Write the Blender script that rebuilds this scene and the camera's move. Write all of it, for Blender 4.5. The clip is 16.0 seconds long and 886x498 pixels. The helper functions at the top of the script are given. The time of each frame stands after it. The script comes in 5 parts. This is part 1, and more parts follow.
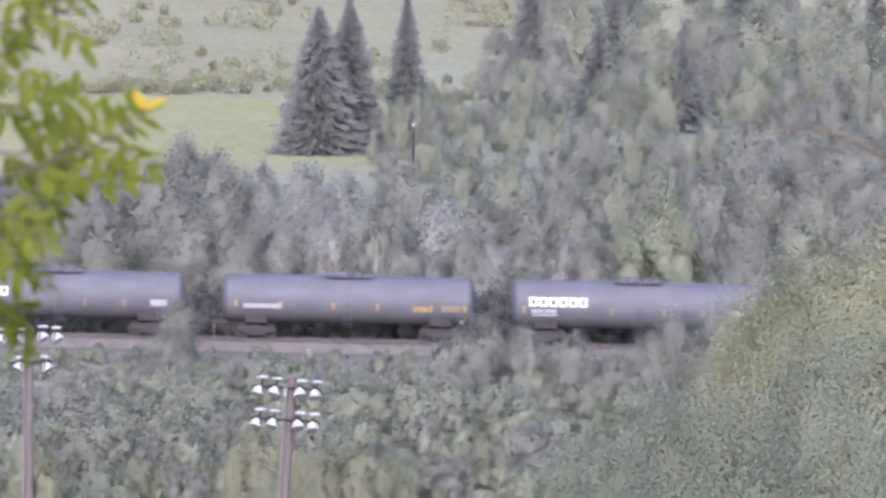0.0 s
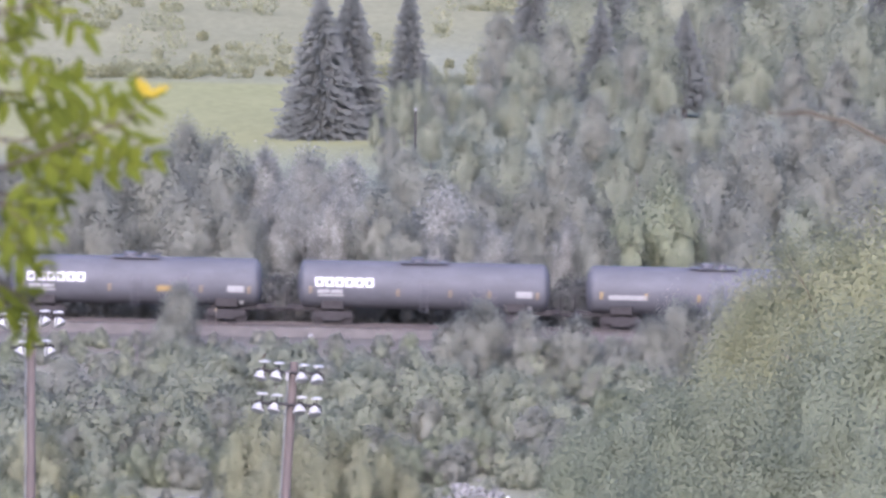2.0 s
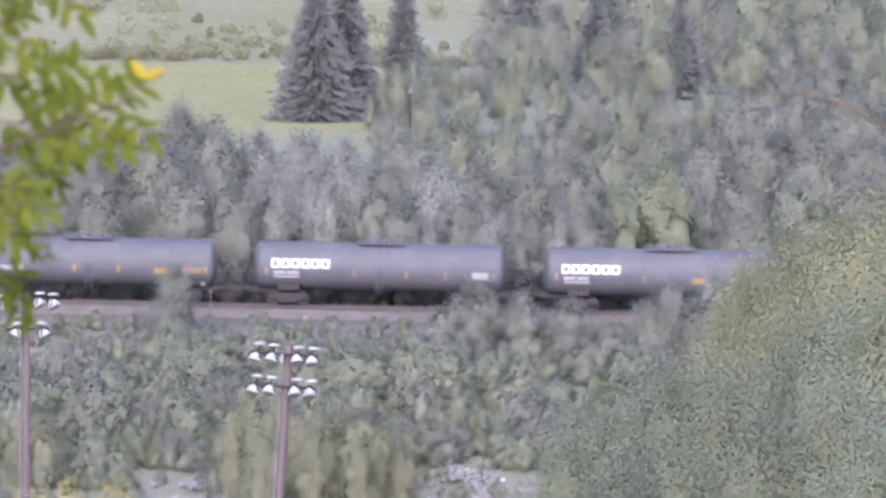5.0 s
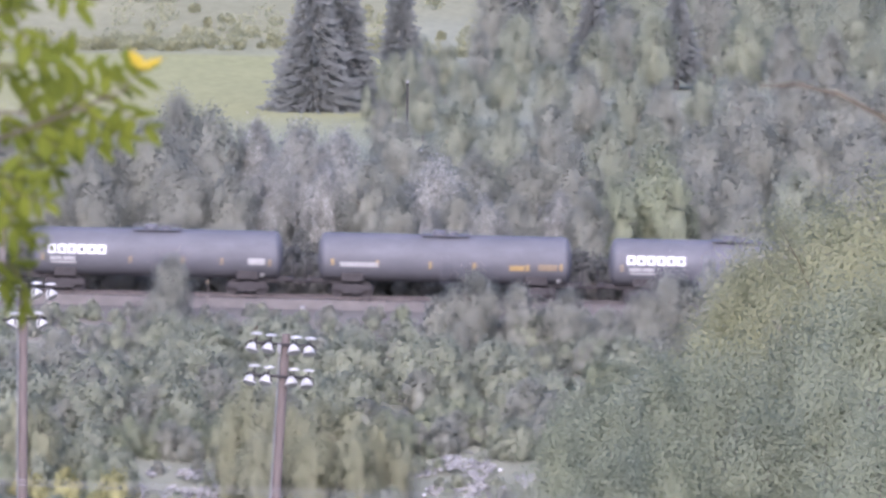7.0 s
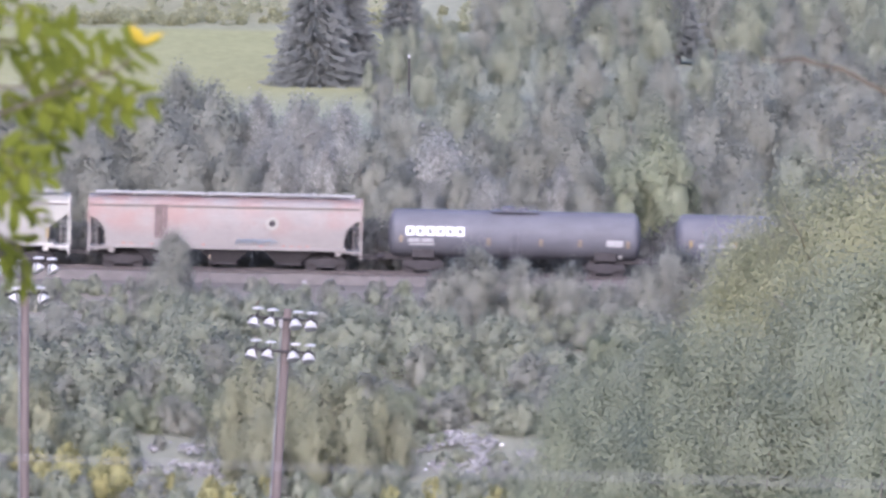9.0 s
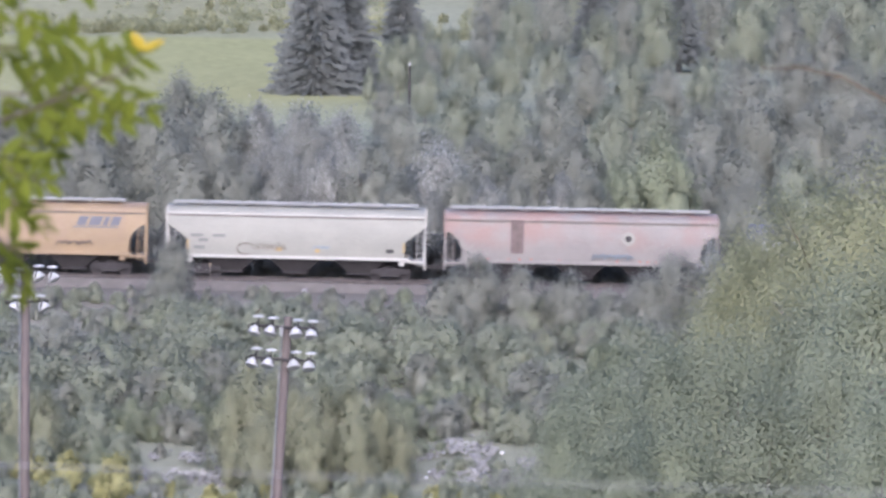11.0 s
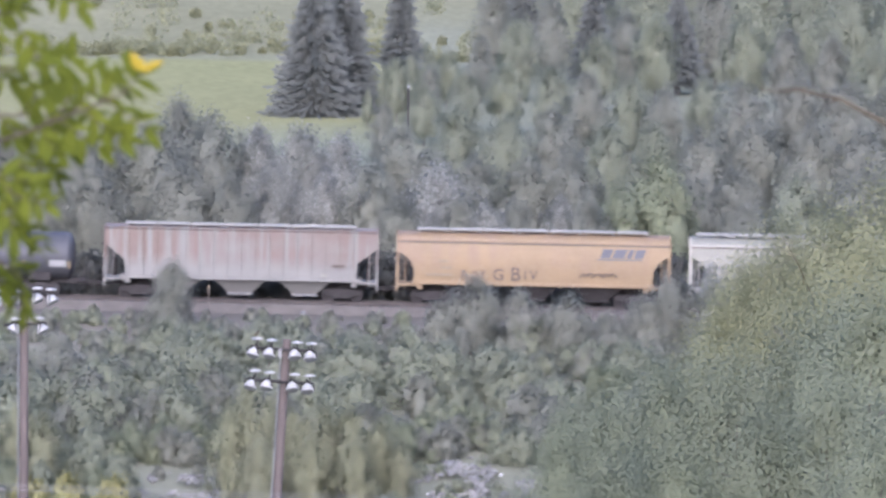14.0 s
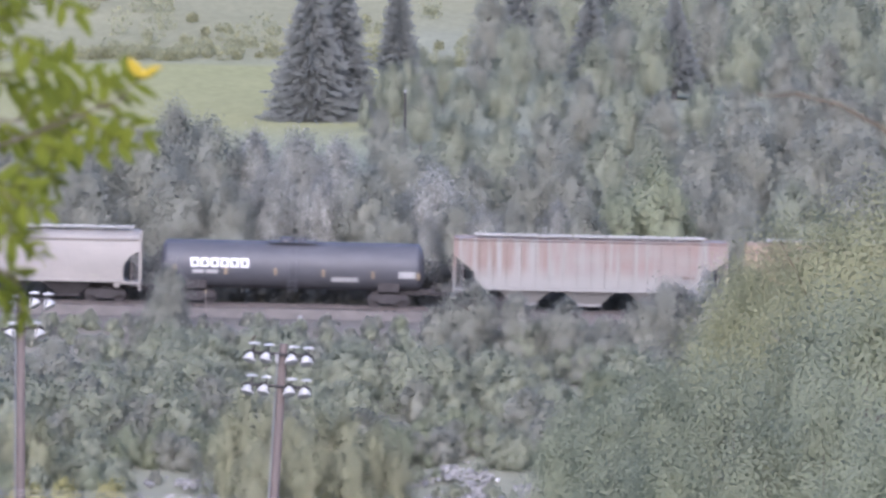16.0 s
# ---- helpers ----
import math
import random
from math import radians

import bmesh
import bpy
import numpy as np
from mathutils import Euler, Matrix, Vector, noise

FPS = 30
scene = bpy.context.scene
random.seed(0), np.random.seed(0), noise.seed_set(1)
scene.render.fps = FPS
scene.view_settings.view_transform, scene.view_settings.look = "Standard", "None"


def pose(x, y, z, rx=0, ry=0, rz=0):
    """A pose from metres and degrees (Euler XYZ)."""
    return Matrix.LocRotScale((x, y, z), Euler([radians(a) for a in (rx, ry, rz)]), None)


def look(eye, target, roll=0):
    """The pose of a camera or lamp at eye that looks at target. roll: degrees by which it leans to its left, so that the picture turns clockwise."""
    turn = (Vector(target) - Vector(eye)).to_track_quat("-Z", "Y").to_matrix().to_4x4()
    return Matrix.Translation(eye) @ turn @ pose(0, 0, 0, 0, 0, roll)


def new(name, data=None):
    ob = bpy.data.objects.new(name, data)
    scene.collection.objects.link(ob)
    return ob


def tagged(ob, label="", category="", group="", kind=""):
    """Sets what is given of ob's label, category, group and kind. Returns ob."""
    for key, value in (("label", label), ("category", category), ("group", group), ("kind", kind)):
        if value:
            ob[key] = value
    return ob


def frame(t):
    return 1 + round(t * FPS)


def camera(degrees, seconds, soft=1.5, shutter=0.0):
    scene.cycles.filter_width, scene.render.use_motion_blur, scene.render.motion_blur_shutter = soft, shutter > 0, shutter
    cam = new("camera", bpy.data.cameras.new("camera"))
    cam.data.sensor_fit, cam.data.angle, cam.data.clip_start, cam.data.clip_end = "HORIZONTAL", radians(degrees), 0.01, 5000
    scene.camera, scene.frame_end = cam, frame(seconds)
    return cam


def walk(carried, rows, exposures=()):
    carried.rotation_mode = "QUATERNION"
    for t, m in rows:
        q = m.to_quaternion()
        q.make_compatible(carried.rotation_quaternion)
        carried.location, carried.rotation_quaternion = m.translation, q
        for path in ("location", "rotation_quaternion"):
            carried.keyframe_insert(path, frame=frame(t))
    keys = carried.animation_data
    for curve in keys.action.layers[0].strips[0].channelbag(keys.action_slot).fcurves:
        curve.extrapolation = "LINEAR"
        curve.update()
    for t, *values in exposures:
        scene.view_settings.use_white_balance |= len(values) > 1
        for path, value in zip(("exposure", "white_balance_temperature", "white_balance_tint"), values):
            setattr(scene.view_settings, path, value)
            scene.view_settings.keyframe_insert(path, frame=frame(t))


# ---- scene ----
# The lens is long: one tick is one pixel of the picture, 1/16980 of a radian.
FOCAL = 16980.0
cam = camera(5.287, 16.0, soft=3.0, shutter=0.4)
cam.data.dof.use_dof, cam.data.dof.focus_distance, cam.data.dof.aperture_fstop = True, 600.0, 25.0
EYE = Vector((0.0, 0.0, 42.0))
REST = Matrix.Translation(EYE) @ pose(0, 0, 0, 90 - 3.455, 0, 0) @ pose(0, 0, 0, 0, 0, 0.6)
# seconds, sideways and upward drift of the hand-held camera, in ticks
DRIFT = [(0, 0, 0), (0.5, -12.5, 11.6), (1, -15.5, 7.2), (1.5, 2.2, -14.4), (2, 3.5, -27.3), (2.5, 1.5, -51.6),
         (3, 2.2, -63), (3.5, 4.6, -73), (4, 3.1, -63), (4.6, -2, -59), (5.6, -11, -60), (6.5, -15.8, -65), (7, -10.7, -76.8),
         (7.5, -4.6, -105.2), (8, -2.9, -108.3), (8.5, -3.3, -116.2), (9, -7.7, -121.4), (9.8, -8, -121), (10.7, -7, -110), (11.5, -6.1, -98),
         (12, -3.5, -79.4), (12.5, -4.6, -70.9), (13, -12.5, -62.1), (13.5, -11.8, -59.5), (14, -9.2, -67.6),
         (14.5, -1.5, -65.4), (15, 2.6, -63.9), (15.5, -6.1, -70.7), (16, -14.7, -59.5)]
PATH = [(t, REST @ Matrix.Rotation(a / FOCAL, 4, "Y") @ Matrix.Rotation(b / FOCAL, 4, "X")) for t, a, b in DRIFT]
walk(cam, PATH, exposures=[(0, 1.42, 5370, 29), (9, 1.42, 5370, 29), (11.5, 1.22, 5330, 23), (16, 1.26, 5290, 25)])


def spot(u, v, d):
    """The place d metres out behind pixel u, v of the resting camera's view, whose centre is 784, 441; fits things to
    that view.
    """
    ray = REST.to_3x3() @ Vector((u - 784, 441 - v, -FOCAL))
    return EYE + ray * (d / ray.y)


# ---- light: hazy bright sky with a veiled sun ----
world = bpy.data.worlds.new("sky")
scene.world = world
world.use_nodes = True
wn = world.node_tree.nodes
sky = wn.new("ShaderNodeTexSky")
sky.sky_type, sky.sun_disc = "NISHITA", False
sky.sun_elevation, sky.sun_rotation = radians(30), radians(187)
sky.air_density, sky.dust_density, sky.ozone_density = 1.0, 4.0, 1.0
world.node_tree.links.new(sky.outputs[0], wn["Background"].inputs[0])
wn["Background"].inputs[1].default_value = 0.15
sun = new("sun", bpy.data.lights.new("sun", "SUN"))
sun.data.energy, sun.data.angle, sun.data.color = 1.6, radians(70), (1.0, 0.95, 0.88)
sun.matrix_world = look((-48, -390, 227), (0, 0, 0))


# ---- materials ----
def shader(name, rough=0.8, metal=0.0):
    m = bpy.data.materials.new(name)
    m.use_nodes = True
    b = m.node_tree.nodes["Principled BSDF"]
    b.inputs["Roughness"].default_value, b.inputs["Metallic"].default_value = rough, metal
    return m, m.node_tree.nodes, m.node_tree.links, b


def noise_tex(n, l, scale, detail=4, stretch=(1, 1, 1), coord="Object"):
    tc, mp, t = n.new("ShaderNodeTexCoord"), n.new("ShaderNodeMapping"), n.new("ShaderNodeTexNoise")
    mp.inputs["Scale"].default_value = stretch
    t.inputs["Scale"].default_value, t.inputs["Detail"].default_value = scale, detail
    l.new(tc.outputs[coord], mp.inputs[0]), l.new(mp.outputs[0], t.inputs[0])
    return t.outputs[0]


def ramp(n, l, fac, stops):
    r = n.new("ShaderNodeValToRGB")
    while len(r.color_ramp.elements) < len(stops):
        r.color_ramp.elements.new(0.5)
    for e, (p, c) in zip(r.color_ramp.elements, stops):
        e.position, e.color = p, (*c, 1)
    l.new(fac, r.inputs[0])
    return r.outputs[0]


def mixed(n, l, fac, a, b, mode="MIX"):
    x = n.new("ShaderNodeMix")
    x.data_type, x.blend_type = "RGBA", mode
    for sock, v in ((x.inputs[0], fac), (x.inputs[6], a), (x.inputs[7], b)):
        if isinstance(v, bpy.types.NodeSocket):
            l.new(v, sock)
        elif isinstance(v, (int, float)):
            sock.default_value = v
        else:
            sock.default_value = (*v, 1)
    return x.outputs[2]


def bumped(n, l, b, height, strength, dist=0.02):
    p = n.new("ShaderNodeBump")
    p.inputs["Strength"].default_value, p.inputs["Distance"].default_value = strength, dist
    l.new(height, p.inputs["Height"]), l.new(p.outputs[0], b.inputs["Normal"])


def plain(name, col, rough=0.7, metal=0.0, vary=0.25, scale=3.0, stretch=(1, 1, 1), gloss=0.5):
    """One paint or metal with mottling at two scales and a light relief."""
    m, n, l, b = shader(name, rough, metal)
    b.inputs["Specular IOR Level"].default_value = gloss
    big, fine = noise_tex(n, l, scale, 5, stretch), noise_tex(n, l, scale * 14, 3, stretch)
    lo, hi = tuple(c * (1 - vary) for c in col), tuple(min(1, c * (1 + vary)) for c in col)
    c = ramp(n, l, big, [(0.3, lo), (0.7, hi)])
    c = mixed(n, l, 0.35, c, ramp(n, l, fine, [(0.3, lo), (0.7, hi)]))
    l.new(c, b.inputs["Base Color"])
    bumped(n, l, b, fine, 0.15)
    return m


def weathered(name, col, rust, amount, rough=0.6, blotchy=False, fine_runs=False):
    """Car paint with dust, and rust that runs down in streaks."""
    m, n, l, b = shader(name, rough)
    streak = noise_tex(n, l, 1.0, 6, (0.5, 0.5, 0.6) if blotchy else (2.6, 2.6, 0.1) if fine_runs else (1.6, 1.6, 0.12))
    patch_ = noise_tex(n, l, 0.45, 4, (0.6, 0.6, 0.9))
    dirt = noise_tex(n, l, 0.9, 6, (0.5, 0.5, 1.2))
    fine = noise_tex(n, l, 30, 3)
    c = ramp(n, l, dirt, [(0.3, tuple(x * 0.8 for x in col)), (0.65, col)])
    fac = n.new("ShaderNodeMath")
    fac.operation = "MULTIPLY"
    l.new(ramp(n, l, streak, [(0.42 - 0.06 * amount, (0, 0, 0)), (0.62 - 0.13 * amount, (1, 1, 1))]), fac.inputs[0])
    l.new(ramp(n, l, patch_, [(0.60 - amount * 0.5, (0, 0, 0)), (0.85 - amount * 0.4, (1, 1, 1))]), fac.inputs[1])
    # the runs start under the eaves and die out above the sill
    tc, sp, mr, run = n.new("ShaderNodeTexCoord"), n.new("ShaderNodeSeparateXYZ"), n.new("ShaderNodeMapRange"), n.new("ShaderNodeMath")
    mr.inputs[1].default_value, mr.inputs[2].default_value = 1.9, 2.9
    run.operation = "MULTIPLY"
    l.new(tc.outputs["Object"], sp.inputs[0]), l.new(sp.outputs[2], mr.inputs[0])
    l.new(mr.outputs[0], run.inputs[0]), l.new(fac.outputs[0], run.inputs[1])
    c = mixed(n, l, run.outputs[0], c, rust)
    c = mixed(n, l, 0.12, c, ramp(n, l, fine, [(0.3, (0.15, 0.14, 0.13)), (0.7, (0.7, 0.69, 0.66))]))
    l.new(c, b.inputs["Base Color"])
    bumped(n, l, b, dirt, 0.2, 0.03)
    return m


def leafy(name, dark, mid, light, through_=0.5, blotch=0.3):
    """Foliage: every leaf takes its own tint, every plant leans a little to one side of the range."""
    m, n, l, b = shader(name, 0.6)
    g, o, add = n.new("ShaderNodeNewGeometry"), n.new("ShaderNodeObjectInfo"), n.new("ShaderNodeMath")
    add.operation = "MULTIPLY_ADD"
    l.new(o.outputs["Random"], add.inputs[0])
    add.inputs[1].default_value = 0.3
    sub = n.new("ShaderNodeMath")
    sub.operation = "MULTIPLY_ADD"
    l.new(g.outputs["Random Per Island"], sub.inputs[0])
    sub.inputs[1].default_value, sub.inputs[2].default_value = 0.7, 0.0
    l.new(sub.outputs[0], add.inputs[2])
    c = ramp(n, l, add.outputs[0], [(0.05, dark), (0.55, mid), (0.95, light)])
    patch_ = noise_tex(n, l, 0.7, 3)
    c = mixed(n, l, ramp(n, l, patch_, [(0.45, (0, 0, 0)), (0.75, (blotch,) * 3)]), c, light)
    df, tr, mx = n.new("ShaderNodeBsdfDiffuse"), n.new("ShaderNodeBsdfTranslucent"), n.new("ShaderNodeMixShader")
    l.new(c, df.inputs[0]), l.new(c, tr.inputs[0])
    mx.inputs[0].default_value = through_
    l.new(df.outputs[0], mx.inputs[1]), l.new(tr.outputs[0], mx.inputs[2])
    l.new(mx.outputs[0], n["Material Output"].inputs[0])
    n.remove(b)
    return m


# leaf tones are greyed, lifted and narrow: the valley haze sits in these colours
LEAF_GREEN = leafy("poplar_leaves", (0.258, 0.275, 0.218), (0.276, 0.294, 0.224), (0.308, 0.328, 0.228))
LEAF_GREY = leafy("willow_leaves", (0.25, 0.257, 0.222), (0.263, 0.27, 0.229), (0.283, 0.29, 0.236))
LEAF_PALE = leafy("silver_leaves", (0.258, 0.262, 0.235), (0.275, 0.28, 0.248), (0.52, 0.52, 0.49), blotch=0.05)
LEAF_YELLOW = leafy("yellow_green_leaves", (0.30, 0.305, 0.19), (0.318, 0.323, 0.192), (0.35, 0.353, 0.195))
LEAF_LIME = leafy("lime_leaves", (0.24, 0.262, 0.19), (0.255, 0.278, 0.195), (0.29, 0.312, 0.20))
LEAF_OLIVE = leafy("olive_leaves", (0.27, 0.277, 0.195), (0.285, 0.292, 0.20), (0.31, 0.317, 0.205))
LEAF_OCHRE = leafy("ochre_leaves", (0.30, 0.30, 0.165), (0.35, 0.34, 0.165), (0.43, 0.40, 0.17))
NEEDLES = leafy("spruce_needles", (0.212, 0.224, 0.212), (0.221, 0.233, 0.218), (0.232, 0.244, 0.226), 0.5)
ASH_LEAF = leafy("ash_leaves", (0.055, 0.076, 0.014), (0.145, 0.168, 0.022), (0.36, 0.35, 0.045), 0.45)
ASH_YELLOW = leafy("turning_leaves", (0.36, 0.27, 0.03), (0.42, 0.31, 0.035), (0.47, 0.35, 0.045), 0.45)
# leaves behind the train: its shade is put into their colour
LEAF_SHADED = leafy("shaded_brush_leaves", (0.13, 0.13, 0.118), (0.145, 0.146, 0.13), (0.165, 0.167, 0.145))
BARK = plain("bark", (0.16, 0.14, 0.12), 0.9, vary=0.35, scale=4, stretch=(3, 3, 0.5))
TWIG = plain("twig_bark", (0.07, 0.055, 0.035), 0.9, vary=0.3, scale=30)
DEAD = plain("dead_bark", (0.066, 0.052, 0.03), 0.9, vary=0.3, scale=30)
POLE = plain("creosoted_wood", (0.075, 0.06, 0.053), 0.85, vary=0.3, scale=3, stretch=(4, 4, 0.3))
GALV = plain("galvanised_steel", (0.19, 0.19, 0.195), 0.45, 0.3, vary=0.15, scale=8)
LAMP_WHITE = plain("lamp_enamel", (0.37, 0.37, 0.355), 0.4, 0.0, vary=0.08, scale=8)
STEEL_DARK = plain("dusty_dark_steel", (0.042, 0.039, 0.039), 0.9, 0.0, vary=0.25, scale=3, gloss=0.05)
RAIL_STEEL = plain("rusty_rail", (0.055, 0.047, 0.044), 0.6, 0.2, vary=0.3, scale=5)
TANK = plain("tank_black", (0.082, 0.083, 0.092), 0.6, 0.0, vary=0.22, scale=0.9, stretch=(0.5, 1, 1), gloss=0.25)
TANK_NEW = plain("tank_black_clean", (0.055, 0.056, 0.063), 0.5, 0.0, vary=0.2, scale=0.9, stretch=(0.5, 1, 1), gloss=0.3)
WHITE_MARK = plain("white_lettering_paint", (0.55, 0.55, 0.545), 0.5, vary=0.06, scale=4)
GREY_MARK = plain("faded_white_paint", (0.25, 0.25, 0.25), 0.6, vary=0.2, scale=4)
YELLOW_MARK = plain("yellow_reflector", (0.25, 0.175, 0.07), 0.5, vary=0.15, scale=6)
DULL_YELLOW = plain("dull_yellow_reflector", (0.165, 0.13, 0.085), 0.5, vary=0.2, scale=6)
BLUE_MARK = plain("blue_lettering_paint", (0.085, 0.09, 0.105), 0.6, vary=0.15, scale=3)
# the shadow line below a car's roof, painted as a dark tone
EAVE_SHADE = plain("painted_eave_shade", (0.10, 0.085, 0.075), 0.7, vary=0.2)
SPRAY = plain("grey_spray_paint", (0.09, 0.07, 0.055), 0.7, vary=0.4, scale=3)
ORANGE = weathered("orange_yellow_paint", (0.180, 0.113, 0.040), (0.15, 0.09, 0.045), 0.45)
OFFWHITE = weathered("white_paint", (0.171, 0.170, 0.138), (0.163, 0.156, 0.127), 0.2)
RUSTY = weathered("grey_paint_with_rust", (0.130, 0.127, 0.118), (0.088, 0.052, 0.037), 0.85, fine_runs=True)
PINK = weathered("faded_red_paint", (0.130, 0.117, 0.104), (0.138, 0.078, 0.060), 0.68, blotchy=True)
BEIGE = weathered("beige_paint", (0.155, 0.143, 0.126), (0.15, 0.132, 0.115), 0.3)
ROOF_WHITE = plain("roof_walk_metal", (0.31, 0.303, 0.275), 0.6, 0.0, vary=0.08, scale=5, gloss=0.2)
BALLAST = plain("ballast_stone", (0.09, 0.081, 0.071), 0.95, vary=0.3, scale=1.2)
WOOD_TIE = plain("tie_wood", (0.09, 0.075, 0.065), 0.9, vary=0.3, scale=4)
STONE = plain("river_stone", (0.19, 0.187, 0.178), 0.8, vary=0.6, scale=0.9)
FADED_GREY = plain("faded_grey_paint", (0.115, 0.114, 0.105), 0.6, vary=0.2, scale=4)
RED_MARK = plain("red_reflector", (0.28, 0.075, 0.045), 0.5, vary=0.15, scale=6)
PALE_BLUE = plain("pale_blue_spray", (0.13, 0.155, 0.175), 0.6)
BROWN_STAIN = plain("brown_stain", (0.085, 0.062, 0.055), 0.7, vary=0.3)
ALUMINIUM = plain("aluminium_wire", (0.25, 0.25, 0.25), 0.5, 0.4, vary=0.1)


def ground_material():
    m, n, l, b = shader("grass_and_scrub_ground", 0.95)
    b.inputs["Specular IOR Level"].default_value = 0.0
    pos = n.new("ShaderNodeNewGeometry")
    sep = n.new("ShaderNodeSeparateXYZ")
    l.new(pos.outputs["Position"], sep.inputs[0])
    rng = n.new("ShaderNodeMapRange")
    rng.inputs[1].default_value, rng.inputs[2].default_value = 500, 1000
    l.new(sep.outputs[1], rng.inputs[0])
    # darkest near y 600: brown trackside ground with the train's shade put in
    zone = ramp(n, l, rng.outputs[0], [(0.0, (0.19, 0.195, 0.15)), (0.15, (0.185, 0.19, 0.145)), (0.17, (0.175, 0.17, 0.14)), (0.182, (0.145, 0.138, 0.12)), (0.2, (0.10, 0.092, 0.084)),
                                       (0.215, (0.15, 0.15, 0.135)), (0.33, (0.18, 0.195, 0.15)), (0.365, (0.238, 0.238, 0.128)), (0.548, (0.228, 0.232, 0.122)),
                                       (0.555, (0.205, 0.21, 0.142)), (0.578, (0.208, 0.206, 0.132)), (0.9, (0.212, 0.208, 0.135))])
    wood = n.new("ShaderNodeMapRange")
    wood.inputs[1].default_value, wood.inputs[2].default_value = -3.5, -1.0
    l.new(sep.outputs[0], wood.inputs[0])
    deep = n.new("ShaderNodeMapRange")
    deep.inputs[1].default_value, deep.inputs[2].default_value, deep.inputs[3].default_value, deep.inputs[4].default_value = 800, 850, 1.0, 0.0
    l.new(sep.outputs[1], deep.inputs[0])
    both = n.new("ShaderNodeMath")
    both.operation = "MULTIPLY"
    l.new(wood.outputs[0], both.inputs[0]), l.new(deep.outputs[0], both.inputs[1])
    behind = n.new("ShaderNodeMath")
    behind.operation = "GREATER_THAN"
    behind.inputs[1].default_value = 615
    l.new(sep.outputs[1], behind.inputs[0])
    gate = n.new("ShaderNodeMath")
    gate.operation = "MULTIPLY"
    l.new(both.outputs[0], gate.inputs[0]), l.new(behind.outputs[0], gate.inputs[1])
    zone = mixed(n, l, gate.outputs[0], zone, (0.22, 0.225, 0.165))
    big = noise_tex(n, l, 0.06, 5, (1, 0.35, 1), "Object")
    fine = noise_tex(n, l, 1.3, 4, (1, 0.3, 1), "Object")
    c = mixed(n, l, 0.5, zone, ramp(n, l, big, [(0.3, (0.8, 0.8, 0.78)), (0.7, (1.12, 1.12, 1.1))]), "MULTIPLY")
    c = mixed(n, l, 0.4, c, ramp(n, l, fine, [(0.3, (0.75, 0.75, 0.72)), (0.7, (1.2, 1.2, 1.18))]), "MULTIPLY")
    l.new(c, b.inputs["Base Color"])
    bumped(n, l, b, fine, 0.3, 0.1)
    return m


GROUND = ground_material()


# ---- mesh helpers ----
def part(name, bm, material, parent=None, label="", smooth=False):
    me = bpy.data.meshes.new(name)
    bm.normal_update()
    bm.to_mesh(me)
    bm.free()
    if smooth:
        me.shade_smooth()
    me.materials.append(material)
    ob = new(name, me)
    if parent is not None:
        ob.parent = parent
    if label:
        tagged(ob, label)
    return ob


def box(bm, x0, x1, y0, y1, z0, z1, bevel=0.0):
    vs = [bm.verts.new((x, y, z)) for x in (x0, x1) for y in (y0, y1) for z in (z0, z1)]
    fs = [bm.faces.new([vs[i] for i in q]) for q in ((0, 1, 3, 2), (4, 6, 7, 5), (0, 4, 5, 1), (2, 3, 7, 6), (0, 2, 6, 4), (1, 5, 7, 3))]
    if bevel:
        bmesh.ops.bevel(bm, geom=list({e for f in fs for e in f.edges}), offset=bevel, segments=1, affect="EDGES", profile=0.5)
    return bm


def tube(bm, pts, radii, seg=8, caps=True):
    """A round bar through pts with a radius at each."""
    pts = [Vector(p) for p in pts]
    rings = []
    for i, p in enumerate(pts):
        d = (pts[min(i + 1, len(pts) - 1)] - pts[max(i - 1, 0)]).normalized()
        a = d.cross(Vector((0, 0, 1)) if abs(d.z) < 0.9 else Vector((1, 0, 0))).normalized()
        c = d.cross(a)
        rings.append([bm.verts.new(p + (a * math.cos(k * math.tau / seg) + c * math.sin(k * math.tau / seg)) * radii[i]) for k in range(seg)])
    for r, s in zip(rings, rings[1:]):
        for k in range(seg):
            bm.faces.new((r[k], r[(k + 1) % seg], s[(k + 1) % seg], s[k]))
    if caps:
        bm.faces.new(rings[0][::-1]), bm.faces.new(rings[-1])
    return bm


def fresh():
    return bmesh.new()


def empty(name, m, label, category, group=""):
    e = new(name)
    e.matrix_basis = m
    return tagged(e, label, category, group)


# ---- ground ----
GRADE = 0.0105
PROFILE = [(-40, 41.0), (0, 40.3), (12, 35.5), (40, 26), (120, 12), (280, -8.6), (330, -9), (535, -9), (548, -8.4), (588, -1.9), (592, -0.95),
           (596, -0.75), (604, -0.75), (609, -0.6), (614, 0.4), (681, 7.0), (779, 7.0), (910, 10.9), (1400, 60), (4500, 420)]


def ground_z(x, y):
    ys, zs = zip(*PROFILE)
    near = 1 - min(max((540 - y) / 120, 0), 1)
    lump = noise.noise(Vector((x * 0.05, y * 0.05, 3.1))) * 0.9 + noise.noise(Vector((x * 0.21, y * 0.21, 9.7))) * 0.25
    wild = min(max((abs(y - 600) - 6) / 12, 0), 1)
    if y < 30:
        wild = 0
    return float(np.interp(y, ys, zs)) + lump * wild * (0.35 if 681 < y < 779 else 1.0) - GRADE * max(min(x, 90), -90) * near


